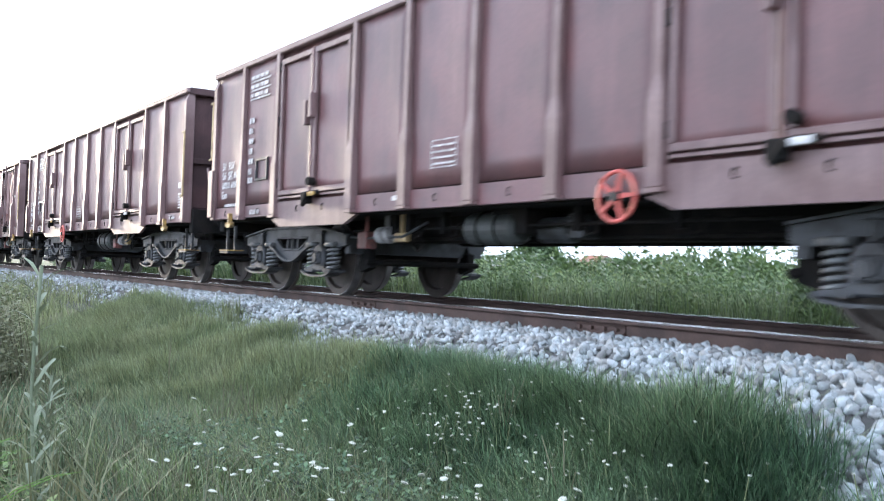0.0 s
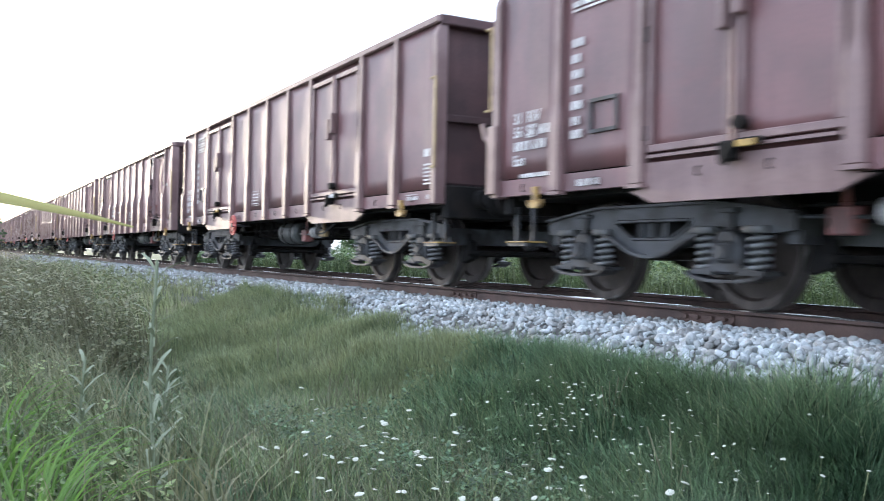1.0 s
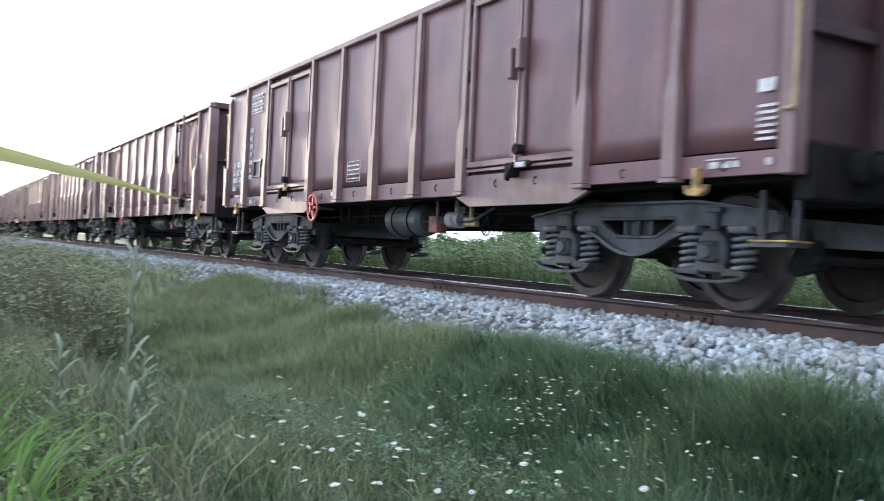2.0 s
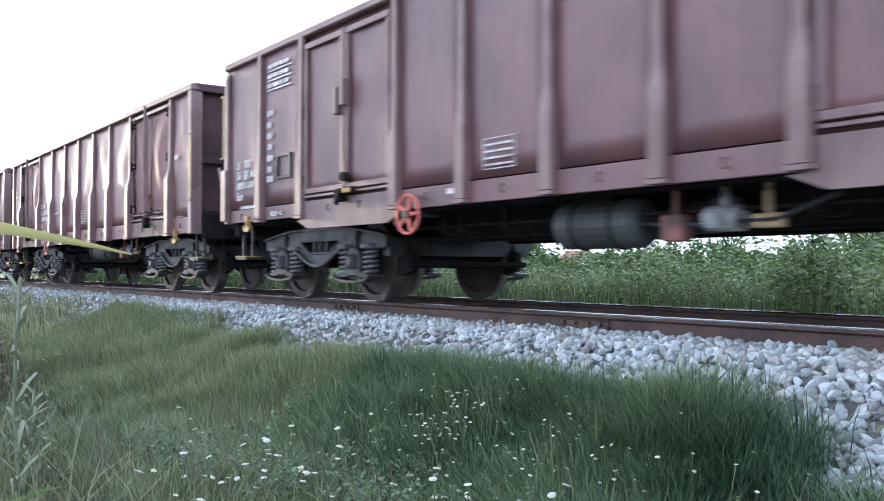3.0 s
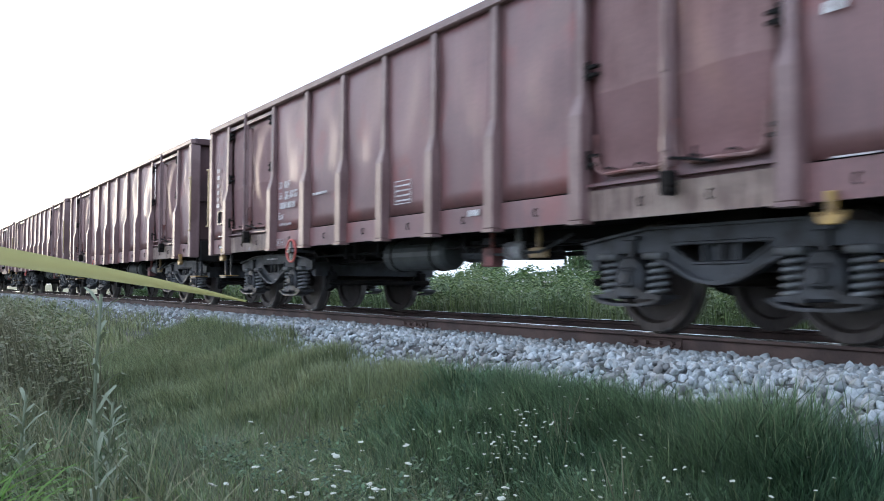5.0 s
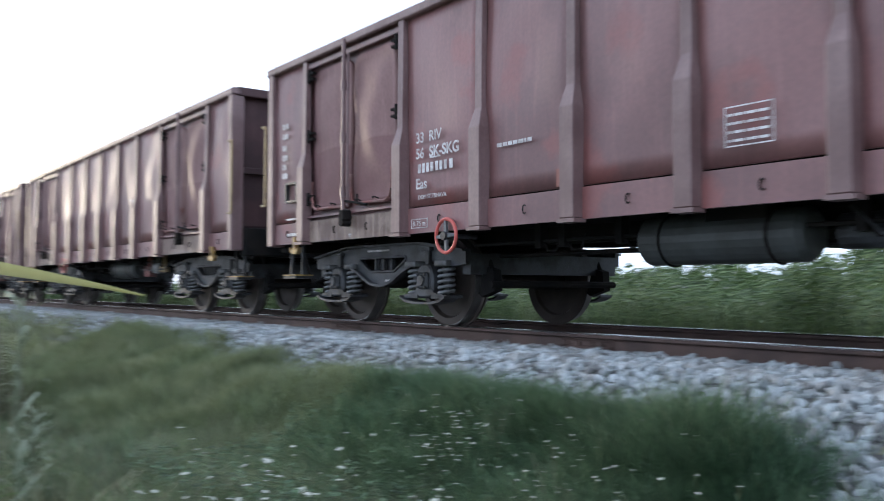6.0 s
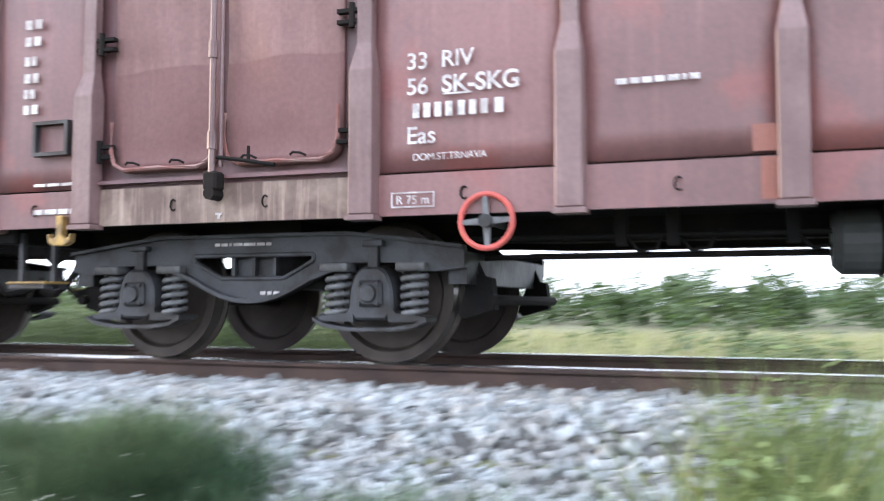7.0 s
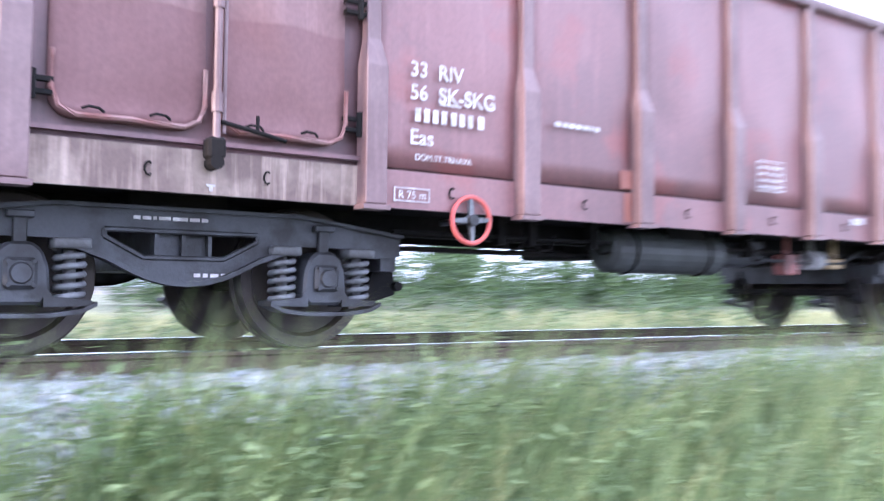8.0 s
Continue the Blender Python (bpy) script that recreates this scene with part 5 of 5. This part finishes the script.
# sparse tufts in the near ballast's foot
x, y = scatter(9000, -1.6, 6.5, -3.6, -2.75)
keep = clump(x * 1.3, y) > 0.45
blades("grass", x[keep], y[keep], rng.uniform(0.12, 0.38, keep.sum()), rng.uniform(0.004, 0.008, keep.sum()), L_DARK, "green tufts at the foot of the ballast")
x, y = np.concatenate([rng.normal(-1.45, 0.2, 1600), rng.normal(-0.55, 0.22, 1800)]), np.concatenate([rng.normal(-3.12, 0.12, 1600), rng.normal(-3.2, 0.12, 1800)])
blades("grass", x, y, rng.uniform(0.15, 0.40, len(x)), rng.uniform(0.005, 0.009, len(x)), L_DARK, "dark tufts below the ballast", 0.9)
# tall rank grass that closes in front
tx, ty = [], []
for cx, cy, sx, sy, n in ((0.05, -3.35, 0.15, 0.25, 1100), (0.12, -4.0, 0.12, 0.2, 350), (1.0, -3.45, 0.30, 0.3, 1600), (1.75, -3.6, 0.35, 0.35, 2000), (2.5, -3.4, 0.3, 0.4, 1300), (4.2, -3.6, 0.7, 0.5, 3500), (5.8, -3.4, 0.8, 0.5, 2500),
                          (0.9, -4.3, 0.3, 0.2, 500), (2.2, -4.5, 0.6, 0.2, 700)):
    tx.append(rng.normal(cx, sx, n))
    ty.append(rng.normal(cy, sy, n))
x, y = np.concatenate(tx), np.concatenate(ty)
keep = (y < -2.8) & (y > -4.9)
x, y = x[keep], y[keep]
blades("grass", x, y, rng.uniform(0.35, 1.12, len(x)), rng.uniform(0.008, 0.018, len(x)), L_LONG, "tall rank green grass close to the path", 0.5)
keep = rng.uniform(0, 1, len(x)) < 0.11
blades("grass", x[keep], y[keep], rng.uniform(0.5, 1.1, keep.sum()), rng.uniform(0.008, 0.016, keep.sum()), L_PALE, "pale bent blades in the tall grass", 0.9)
keep = rng.uniform(0, 1, len(x)) < 0.03
leafy("weeds", x[keep], y[keep], 0.95, 60, 0.042, L_WEED, "leafy weeds in the tall grass")
# the farther left: tall weeds beside the path
x, y = scatter(22000, -30, -8.5, -8.5, -4.3)
keep = (y < -4.5 + 0.25 * np.sin(x * 1.1)) & (clump(x * 0.7, y * 0.7) > 0.3)
x, y = x[keep], y[keep]
blades("weeds", x, y, rng.uniform(0.4, 1.25, len(x)) * smoothstep(-8.0, -11.0, x) + 0.15, rng.uniform(0.006, 0.014, len(x)), L_DRY, "tall pale dry weeds beside the path", 0.35, category="weeds")


# the far side of the track
x, y = scatter(1400, -34, -3.4, 2.7, 5.2)
leafy("weeds", x, y, 0.62 + 0.30 * smoothstep(-10.0, -8.0, x) * smoothstep(-2.0, -4.0, x) + 1.0 * clump(x * 0.3, y * 0.3) ** 1.2, 85, 0.058, L_WEED, "rank green weeds beyond the far rail")
x, y = scatter(9000, -34, -4.0, 2.6, 5.4)
keep = clump(x * 0.5 + 7, y * 0.5) > 0.4
blades("grass", x[keep], y[keep], rng.uniform(0.5, 1.1, keep.sum()), rng.uniform(0.012, 0.024, keep.sum()), L_PALE_LIT, "pale tall grass among the weeds", 0.5)
for bx, by, br, bh in ((-6.4, 4.1, 0.55, 1.45), (-9.6, 4.5, 0.7, 1.2), (-4.6, 4.6, 0.6, 1.15), (-12.5, 4.3, 0.7, 1.3), (-5.4, 6.2, 0.7, 1.2)):
    x, y = rng.normal(bx, br * 0.5, 60), rng.normal(by, br * 0.5, 60)
    leafy("bush", x, y, bh * np.exp(-((x - bx) ** 2 + (y - by) ** 2) / (1.6 * br * br)), 90, 0.07, L_FAR, "leafy green bush beyond the far rail", "bush")
x, y = scatter(26000, -34, 9, 2.5, 6.5)
blades("grass", x, y, rng.uniform(0.25, 0.95, len(x)) * (0.28 + 0.72 * smoothstep(-2.5, -5.0, x)), rng.uniform(0.008, 0.02, len(x)), L_WEED, "green grass beyond the far rail", 0.4)
x, y = scatter(500, -0.5, 16, 3.2, 8.5)
keep = clump(x * 0.35, y * 0.3) > 0.45
leafy("weeds", x[keep], y[keep], 0.9 * clump(x[keep] * 0.35, y[keep] * 0.3), 50, 0.08, L_WEED, "scattered green weeds beyond the far rail")
x, y = scatter(36000, -50, 45, 6, 26)
blades("grass", x, y, rng.uniform(0.2, 0.6, len(x)), rng.uniform(0.02, 0.05, len(x)), L_MEADOW, "pale dry meadow grass", 0.5)
x, y = scatter(900, -75, 50, 7, 24)
keep = clump(x * 0.12, y * 0.14) > 0.55
leafy("weeds", x[keep], y[keep], 1.3, 60, 0.16, L_FAR, "green bushes scattered in the meadow", "bushes")
x, y = scatter(1500, -45, -14, 2.7, 6.0)
leafy("weeds", x, y, 1.1, 40, 0.11, L_FAR, "rank green weeds far along the track")
bm = B()
px, py = scatter(70, -14, -1.5, 2.8, 4.2)
for a, b in zip(px, py):
    h = float(ground_z(a, np.float64(b))) + rng.uniform(0.7, 1.15)
    for k in range(5):
        bmesh.ops.create_circle(bm, cap_ends=True, segments=6, radius=0.022, matrix=pose(a + rng.normal(0, 0.04), b + rng.normal(0, 0.04), h + rng.normal(0, 0.015), rng.normal(0, 15), rng.normal(0, 15), 0))
tagged(part("blossom", bm, L_PETAL), "small white blossoms among the weeds", "blossoms", kind="stuff")


# flowers on the near bank
def build_flower(seed, h, r):
    """A stem with one flat, bumpy head of many florets grown together."""
    g = random.Random(seed)
    fl = empty("yarrow")
    bm = B()
    bend = g.uniform(-0.05, 0.05)
    pipe(bm, [(0, 0, 0), (bend * 0.4, 0, h * 0.5), (bend, 0.01, h)], 0.0022, 4)
    part("stem", bm, L_STEM, fl)
    bm = B()
    top, rim = bm.verts.new((bend, 0.01, h + r * 0.22)), []
    for ring, up in ((0.4, 0.20), (0.72, 0.14), (1.0, 0.0)):
        rim.append([bm.verts.new((bend + r * ring * q * math.cos(k * math.pi / 5), 0.01 + r * ring * q * math.sin(k * math.pi / 5), h + r * (up + g.uniform(-0.12, 0.12))))
                    for k in range(10) for q in (g.uniform(0.75, 1.15),)])
    foot = bm.verts.new((bend, 0.01, h - r * 0.25))
    for k in range(10):
        j = (k + 1) % 10
        bm.faces.new((top, rim[0][k], rim[0][j]))
        bm.faces.new((foot, rim[2][j], rim[2][k]))
        for a, b in zip(rim, rim[1:]):
            bm.faces.new((a[k], b[k], b[j], a[j]))
    part("bloom", bm, L_PETAL, fl, "flat white flower head")
    return tagged(fl, "small white flat-headed wild flower in the grass", "flower", "white flowers on the bank")


small = [build_flower(i, h, r) for i, (h, r) in enumerate(((0.26, 0.010), (0.33, 0.012), (0.38, 0.009), (0.30, 0.011)))]
broad = [build_flower(10 + i, h, r) for i, (h, r) in enumerate(((0.24, 0.019), (0.30, 0.016), (0.20, 0.014), (0.36, 0.021)))]
heads, spots = small + broad, []
for cx, cy, sx, sy, n in ((-4.17, -3.29, 0.14, 0.10, 36), (-4.16, -3.01, 0.14, 0.08, 22), (-4.05, -2.88, 0.2, 0.06, 10), (-3.38, -3.04, 0.16, 0.08, 12), (-3.12, -3.36, 0.2, 0.1, 14), (-2.75, -3.25, 0.2, 0.1, 14),
                          (-4.81, -3.18, 0.2, 0.12, 6), (-3.04, -2.9, 0.25, 0.08, 6), (-4.45, -2.92, 0.25, 0.08, 8), (-3.6, -3.5, 0.5, 0.2, 30), (-2.3, -3.3, 0.3, 0.2, 12), (1.4, -3.6, 1.0, 0.3, 12)):
    spots += [(random.gauss(cx, sx), min(-2.75, random.gauss(cy, sy)), 0) for _ in range(n)]
for cx, cy, sx, sy, n in ((-6.14, -3.97, 0.25, 0.1, 5), (-5.02, -3.79, 0.3, 0.12, 8), (-4.18, -4.05, 0.25, 0.12, 7), (-3.99, -4.6, 0.25, 0.15, 10), (-3.83, -4.5, 0.3, 0.15, 8), (-3.51, -4.21, 0.25, 0.12, 9),
                          (-3.28, -3.87, 0.2, 0.08, 12), (-3.6, -4.66, 0.3, 0.12, 6), (-4.5, -4.9, 0.5, 0.15, 8), (-3.0, -3.7, 0.3, 0.12, 10), (2.2, -3.9, 1.2, 0.4, 22)):
    spots += [(random.gauss(cx, sx), random.gauss(cy, sy), 1) for _ in range(n)]
used = set()
for i, (a, b, wide) in enumerate(spots):
    m = pose(a, b, float(ground_z(a, np.float64(b))) - 0.01, random.gauss(0, 13), random.gauss(0, 13), random.uniform(0, 360))
    k = i % 4 + 4 * wide
    if k not in used:
        heads[k].matrix_basis = m
        used.add(k)
    else:
        copy_thing(heads[k], m)


x, y = scatter(260, -9.5, -3.4, -7.0, -5.5)
leafy("weeds", x, y, 0.42, 55, 0.038, L_WEED, "green leafy weeds beside the path")
x, y = scatter(5200, -10, -3.2, -7.2, -5.3)
keep = clump(x, y * 0.8) > 0.25
blades("grass", x[keep], y[keep], rng.uniform(0.2, 0.75, keep.sum()), rng.uniform(0.005, 0.011, keep.sum()), L_TANGLE, "tall unkempt grass beside the path", 0.8)
x, y = scatter(900, -26, -9.0, -8.5, -4.6)
leafy("weeds", x, y, 0.9 + 0.45 * clump(x, y), 90, 0.045, L_TANGLE, "tangled grey-green weeds beside the path")
# single plants near the path
def build_stalk(h, seed):
    """A pale upright thistle-like stalk with narrow rising leaves."""
    g = random.Random(seed)
    st = empty("wild_stalk")
    bm = B()
    pts = [(0.02 * math.sin(i * 1.3), 0.01 * math.sin(i), h * i / 7) for i in range(8)]
    pipe(bm, pts, 0.008, 6)
    part("stem", bm, L_SILVER, st, "pale grey-green stem")
    for i in range(26):
        bm = B()
        z, a, ln = h * (0.12 + 0.88 * i / 26), i * 2.4 + g.uniform(-0.4, 0.4), g.uniform(0.10, 0.24) * (1.1 - 0.55 * i / 26)
        d = Vector((math.cos(a), math.sin(a), 0))
        n = Vector((-math.sin(a), math.cos(a), 0)) * 0.011
        rows = [(0.0, 0.0, 0.6), (0.4, 0.38, 1.0), (0.75, 0.55, 0.7), (1.0, 0.5, 0.05)]
        prev = None
        for u, up, wd in rows:
            c = Vector((0, 0, z)) + d * ln * u + Vector((0, 0, ln * up))
            cur = (bm.verts.new(c - n * wd), bm.verts.new(c + Vector((0, 0, -0.004 * wd))), bm.verts.new(c + n * wd))
            if prev:
                bm.faces.new((prev[0], prev[1], cur[1], cur[0]))
                bm.faces.new((prev[1], prev[2], cur[2], cur[1]))
            prev = cur
        part("leaf", bm, L_SILVER, st)
    return tagged(st, "tall pale thistle-like stalk beside the path", "weed", "tall stalks beside the path")


def build_reed(seed, n, h):
    """A tuft of broad arching leaves."""
    g = random.Random(seed)
    tuft = empty("broad_grass")
    for i in range(n):
        bm = B()
        a, ln, up = g.uniform(0, 6.28), h * g.uniform(0.35, 0.75), h * g.uniform(0.6, 1.0)
        d, nn = Vector((math.cos(a), math.sin(a), 0)), Vector((-math.sin(a), math.cos(a), 0)) * g.uniform(0.006, 0.012)
        base = d * g.uniform(0, 0.12)
        prev = None
        for k in range(7):
            u = k / 6
            c = base + d * ln * u ** 1.6 + Vector((0, 0, up * (1.55 * u - 0.75 * u * u)))
            wd = math.sin(math.pi * min(1, 0.18 + 0.82 * u)) + 0.03
            cur = (bm.verts.new(c - nn * wd), bm.verts.new(c + Vector((0, 0, -0.006 * wd))), bm.verts.new(c + nn * wd))
            if prev:
                bm.faces.new((prev[0], prev[1], cur[1], cur[0]))
                bm.faces.new((prev[1], prev[2], cur[2], cur[1]))
            prev = cur
        part("leaf", bm, L_REED, tuft)
    return tagged(tuft, "tuft of broad arching bright green leaves", "grass tuft", "broad grass beside the path")


def plant(ob, x, y, turn=0):
    ob.matrix_basis = pose(x, y, float(ground_z(x, np.float64(y))) - 0.01, 0, 0, turn)


plant(build_stalk(1.22, 3), -4.0, -5.55)
plant(build_stalk(0.75, 4), -4.9, -5.72)
plant(build_stalk(0.6, 6), -5.4, -5.2)
for i, (x, y, n, h) in enumerate(((-3.6, -6.05, 46, 0.72), (-4.1, -6.2, 46, 0.85), (-3.2, -5.95, 36, 0.5), (-4.8, -6.05, 36, 0.7), (-5.6, -6.1, 36, 0.75), (-4.5, -5.85, 24, 0.5))):
    plant(build_reed(20 + i, n, h), x, y, 37 * i)


def build_dry(seed):
    g = random.Random(seed)
    d = empty("dry_stalk")
    for i in range(4):
        bm = B()
        a, ln, h = g.uniform(0, 6.28), g.uniform(0.04, 0.16), g.uniform(0.3, 0.55)
        pipe(bm, [(0, 0, 0), (ln * 0.3 * math.cos(a), ln * 0.3 * math.sin(a), h * 0.5), (ln * math.cos(a), ln * math.sin(a), h)], 0.003, 5)
        part("stem", bm, L_DRY, d)
    return tagged(d, "bleached dry branching stalk in the grass", "dry stalk", "dry stalks in the grass")


for i, (x, y) in enumerate(((-6.1, -3.9), (-5.9, -3.75), (-4.0, -3.05), (-8.2, -3.6), (-3.0, -3.5))):
    plant(build_dry(40 + i), x, y)


# ---------------------------------------------------------------- distance
x, y = scatter(1100, -95, 90, 38, 60)
keep = (x < 6.5) | (x > 14.5)
x, y = x[keep], y[keep]
rise = 2.3 + 0.5 * smoothstep(-17.0, -12.0, x) + 1.9 * smoothstep(13.0, 16.0, x)
leafy("hedge", x, y, rise + 1.2 * clump(x * 0.05, y * 0.08), 90, 0.42, L_FAR, "uneven green hedge across the meadow", "hedge")


def build_tree(seed, h, r, leaves):
    g, q = random.Random(seed), np.random.default_rng(seed)
    tree = empty("tree")
    bm = B()
    pipe(bm, [(0, 0, -0.3), (0.05, 0, h * 0.3), (-0.05, 0.1, h * 0.6), (0, 0, h * 0.85)], 0.03 * h, 8)
    lobes = []
    for i in range(9):
        a, u = i * 2.4, 0.35 + 0.6 * i / 9
        c = (r * 0.6 * math.cos(a) * (1.1 - u * 0.6), r * 0.6 * math.sin(a) * (1.1 - u * 0.6), h * u)
        pipe(bm, [(0, 0, h * u * 0.6), (c[0] * 0.5, c[1] * 0.5, h * u * 0.85), c], 0.011 * h, 6)
        lobes.append((c, r * g.uniform(0.35, 0.6)))
    for v in bm.verts:
        k = 1 - 0.7 * max(0, min(1, v.co.z / h))
        v.co.x *= 1 if abs(v.co.x) > 0.08 * h else k + 0.3
    part("trunk", bm, M_BARK, tree, "grey-brown trunk with limbs")
    pts = []
    for c, s in lobes:
        d = q.normal(size=(leaves // 9, 3))
        d /= np.linalg.norm(d, axis=1)[:, None]
        pts.append(np.array(c) + d * s * q.uniform(0.45, 1.05, len(d))[:, None])
    p = np.concatenate(pts)
    n = len(p)
    a = turns(n, q)
    s = 0.035 * h * q.uniform(0.6, 1.4, n)[:, None]
    v = np.stack([p - a[:, 0] * s, p + a[:, 1] * s * 0.6, p + a[:, 0] * s, p - a[:, 1] * s * 0.6], 1).reshape(-1, 3)
    k = np.arange(n) * 4
    crown = new("crown", fast_mesh("crown", v, np.stack([k, k + 1, k + 2, k + 3], -1).ravel(), np.full(n, 4), L_TREE))
    crown.parent = tree
    tagged(crown, "uneven green crown of small leaves")
    return tagged(tree, "broad-leaved green tree at the meadow's edge", "tree", "trees along the meadow")


M_BARK = mat("bark", (0.09, 0.075, 0.06), 0.9, scale=3, grain=20, bump=0.6)
trees = [build_tree(1, 5.5, 2.6, 2700), build_tree(2, 7.5, 3.2, 3200), build_tree(3, 4.0, 2.4, 2300)]
places = [(-70, 55), (-88, 70), (-60, 75), (-48, 82), (-36, 66), (-22, 70), (-30, 85), (48, 62), (58, 52), (70, 50), (84, 40), (-110, 40), (-96, 60),
          (-118, -12), (-132, -6), (-126, -18), (-140, -11), (-150, -5), (-140, 25), (-34, 70)]
for i, (x, y) in enumerate(places):
    m = pose(x, y, float(ground_z(float(x), np.float64(y))), 0, 0, 61 * i)
    if i < 3:
        trees[i].matrix_basis = m
    else:
        copy_thing(trees[i % 3], m)
for i, (x, y) in enumerate(((-60, -5.6), (-66, -6.8), (-78, -5.4), (-57, -8.0), (-70, -8.5))):
    copy_thing(trees[2], pose(x, y, float(ground_z(float(x), np.float64(y))), 0, 0, 47 * i))
x = rng.uniform(-420, 320, 5200)
y = rng.uniform(170, 230, 5200)
c = np.stack([x, y, rng.uniform(-0.6, 1.0, 5200) * (2.2 + 1.6 * wave(x * 0.06, y * 0.02)) + 1.0], -1)
q = turns(5200, rng)
s = rng.uniform(0.8, 2.0, 5200)[:, None]
v = np.stack([c - q[:, 0] * s, c + q[:, 1] * s * 0.7, c + q[:, 0] * s, c - q[:, 1] * s * 0.7], 1).reshape(-1, 3)
k = np.arange(5200) * 4
tagged(new("far_woods", fast_mesh("far_woods", v, np.stack([k, k + 1, k + 2, k + 3], -1).ravel(), np.full(5200, 4), L_TREE)), "low dark woods on the horizon", "woods", kind="stuff")

M_WALL = mat("pale_plaster", (0.55, 0.50, 0.45), 0.85, scale=0.6, grain=6, bump=0.1)
M_ROOF = mat("red_roof_tiles", (0.30, 0.12, 0.08), 0.8, scale=0.8, grain=6, bump=0.2)
M_SHEET = mat("pale_sheet_roof", (0.55, 0.58, 0.60), 0.4, scale=0.5, grain=4, bump=0.1)
M_PANE = mat("dark_window", (0.05, 0.055, 0.06), 0.15, scale=1, grain=5, bump=0.0)


def build_house(x, y, turn, w, d, h, wall_label, tiles=None, label="far pale house with a red tiled roof"):
    house = empty("house")
    bm = B()
    prism(bm, [(-w / 2, 0), (w / 2, 0), (w / 2, h), (0, h + w * 0.32), (-w / 2, h)], "xz", -d / 2, d / 2)
    part("wall", bm, M_WALL, house, wall_label)
    bm = B()
    k = w * 0.32 / (w / 2)
    for s in (-1, 1):
        prism(bm, [(s * (w / 2 + 0.4), h - 0.4 * k), (0, h + w * 0.32), (0, h + w * 0.32 + 0.25), (s * (w / 2 + 0.4), h - 0.4 * k + 0.25)], "xz", -d / 2 - 0.4, d / 2 + 0.4)
    part("roof", bm, tiles or M_ROOF, house, "pale sheet gable roof" if tiles else "red tiled gable roof")
    bm = B()
    box(bm, w * 0.15, w * 0.15 + 0.5, -0.3, 0.3, h + w * 0.1, h + w * 0.32 + 0.9)
    part("chimney", bm, M_WALL, house)
    for ux in (-0.28, 0.28):
        bm = B()
        box(bm, ux * w - 0.5, ux * w + 0.5, -d / 2 - 0.06, -d / 2 + 0.02, 1.0, 2.3)
        part("window", bm, M_PANE, house)
    for uy in (-0.25, 0.25):
        bm = B()
        box(bm, w / 2 - 0.02, w / 2 + 0.06, uy * d - 0.5, uy * d + 0.5, 1.0, 2.3)
        part("window", bm, M_PANE, house)
    house.matrix_basis = pose(x, y, -0.8, 0, 0, turn)
    return tagged(house, label, "house", "houses beyond the meadow")


build_house(-171, 163, 75, 8, 10, 3.0, "pale plastered wall")
build_house(-160, 174, 10, 7, 9, 2.8, "pale plastered wall")
build_house(42, 160, 105, 9, 40, 1.6, "pale plastered wall", M_SHEET, "long low pale shed beyond the meadow")


# ---------------------------------------------------------------- the blade close to the lens
def build_near_blade():
    bm = B()
    prev = None
    for i in range(15):
        u = i / 14
        c = Vector((-0.02 * u, -0.50 + 0.50 * u, 0.085 * (1 - u) ** 0.9 - 0.055 * max(0, 0.35 - u)))
        wd = 0.0088 * math.sin(math.pi * (0.22 + 0.76 * u)) + 0.0004
        cur = (bm.verts.new(c + Vector((0.004, 0, wd))), bm.verts.new(c + Vector((-0.003, 0, 0))), bm.verts.new(c + Vector((0.004, 0, -wd))))
        if prev:
            bm.faces.new((prev[0], prev[1], cur[1], cur[0]))
            bm.faces.new((prev[1], prev[2], cur[2], cur[1]))
        prev = cur
    pipe(bm, [(0, -0.50, 0.066), (0.02, -0.56, -0.1), (0.03, -0.60, -0.6), (0.03, -0.62, -1.55)], 0.003, 5)
    return tagged(part("grass_blade", bm, L_NEAR, smooth=True), "single arching yellow-green grass blade hanging close by", "grass blade")


near_blade = build_near_blade()
BLADE = [(0.0, 84.0, 1.0), (0.9, 80.5, 1.2), (1.5, 78.8, 2.8), (2.8, 73.0, 1.0), (3.5, 72.0, 0.4), (4.5, 69.8, -1.2), (6.0, 72.0, -0.5), (8.0, 76.0, 0.0)]


# ---------------------------------------------------------------- what moves
RUN = [(0, 0.138), (0.5, 2.69), (1, 5.27), (1.5, 7.86), (3, 15.56), (3.5, 18.10), (4, 20.63), (4.5, 23.16), (6, 30.98), (6.5, 33.54), (7, 36.08), (7.5, 38.58), (8, 41.07)]


def motions():
    """The train rolls past towards +x, its wheels turning on the rails."""
    for ob, x in wagons:
        walk(ob, [(t, pose(x + s, 0, 0)) for t, s in RUN])
    reach = 1.0
    walk(near_blade, [(t, pose(EYE[0] - reach * math.sin(radians(a)), EYE[1] + reach * math.cos(radians(a)), EYE[2] + reach * math.tan(radians(e)))) for t, a, e in BLADE])
    ts, ss = [r[0] for r in RUN], [r[1] for r in RUN]
    for ob, x in wagons[:5]:
        for bogie in ob.children:
            for axle in bogie.children:
                if axle.name.startswith("wheelset"):
                    c = axle.location.copy()
                    walk(axle, [(0.1 * i, pose(c.x, c.y, c.z, 0, math.degrees(float(np.interp(0.1 * i, ts, ss)) / 0.46), 0)) for i in range(81)])


motions()
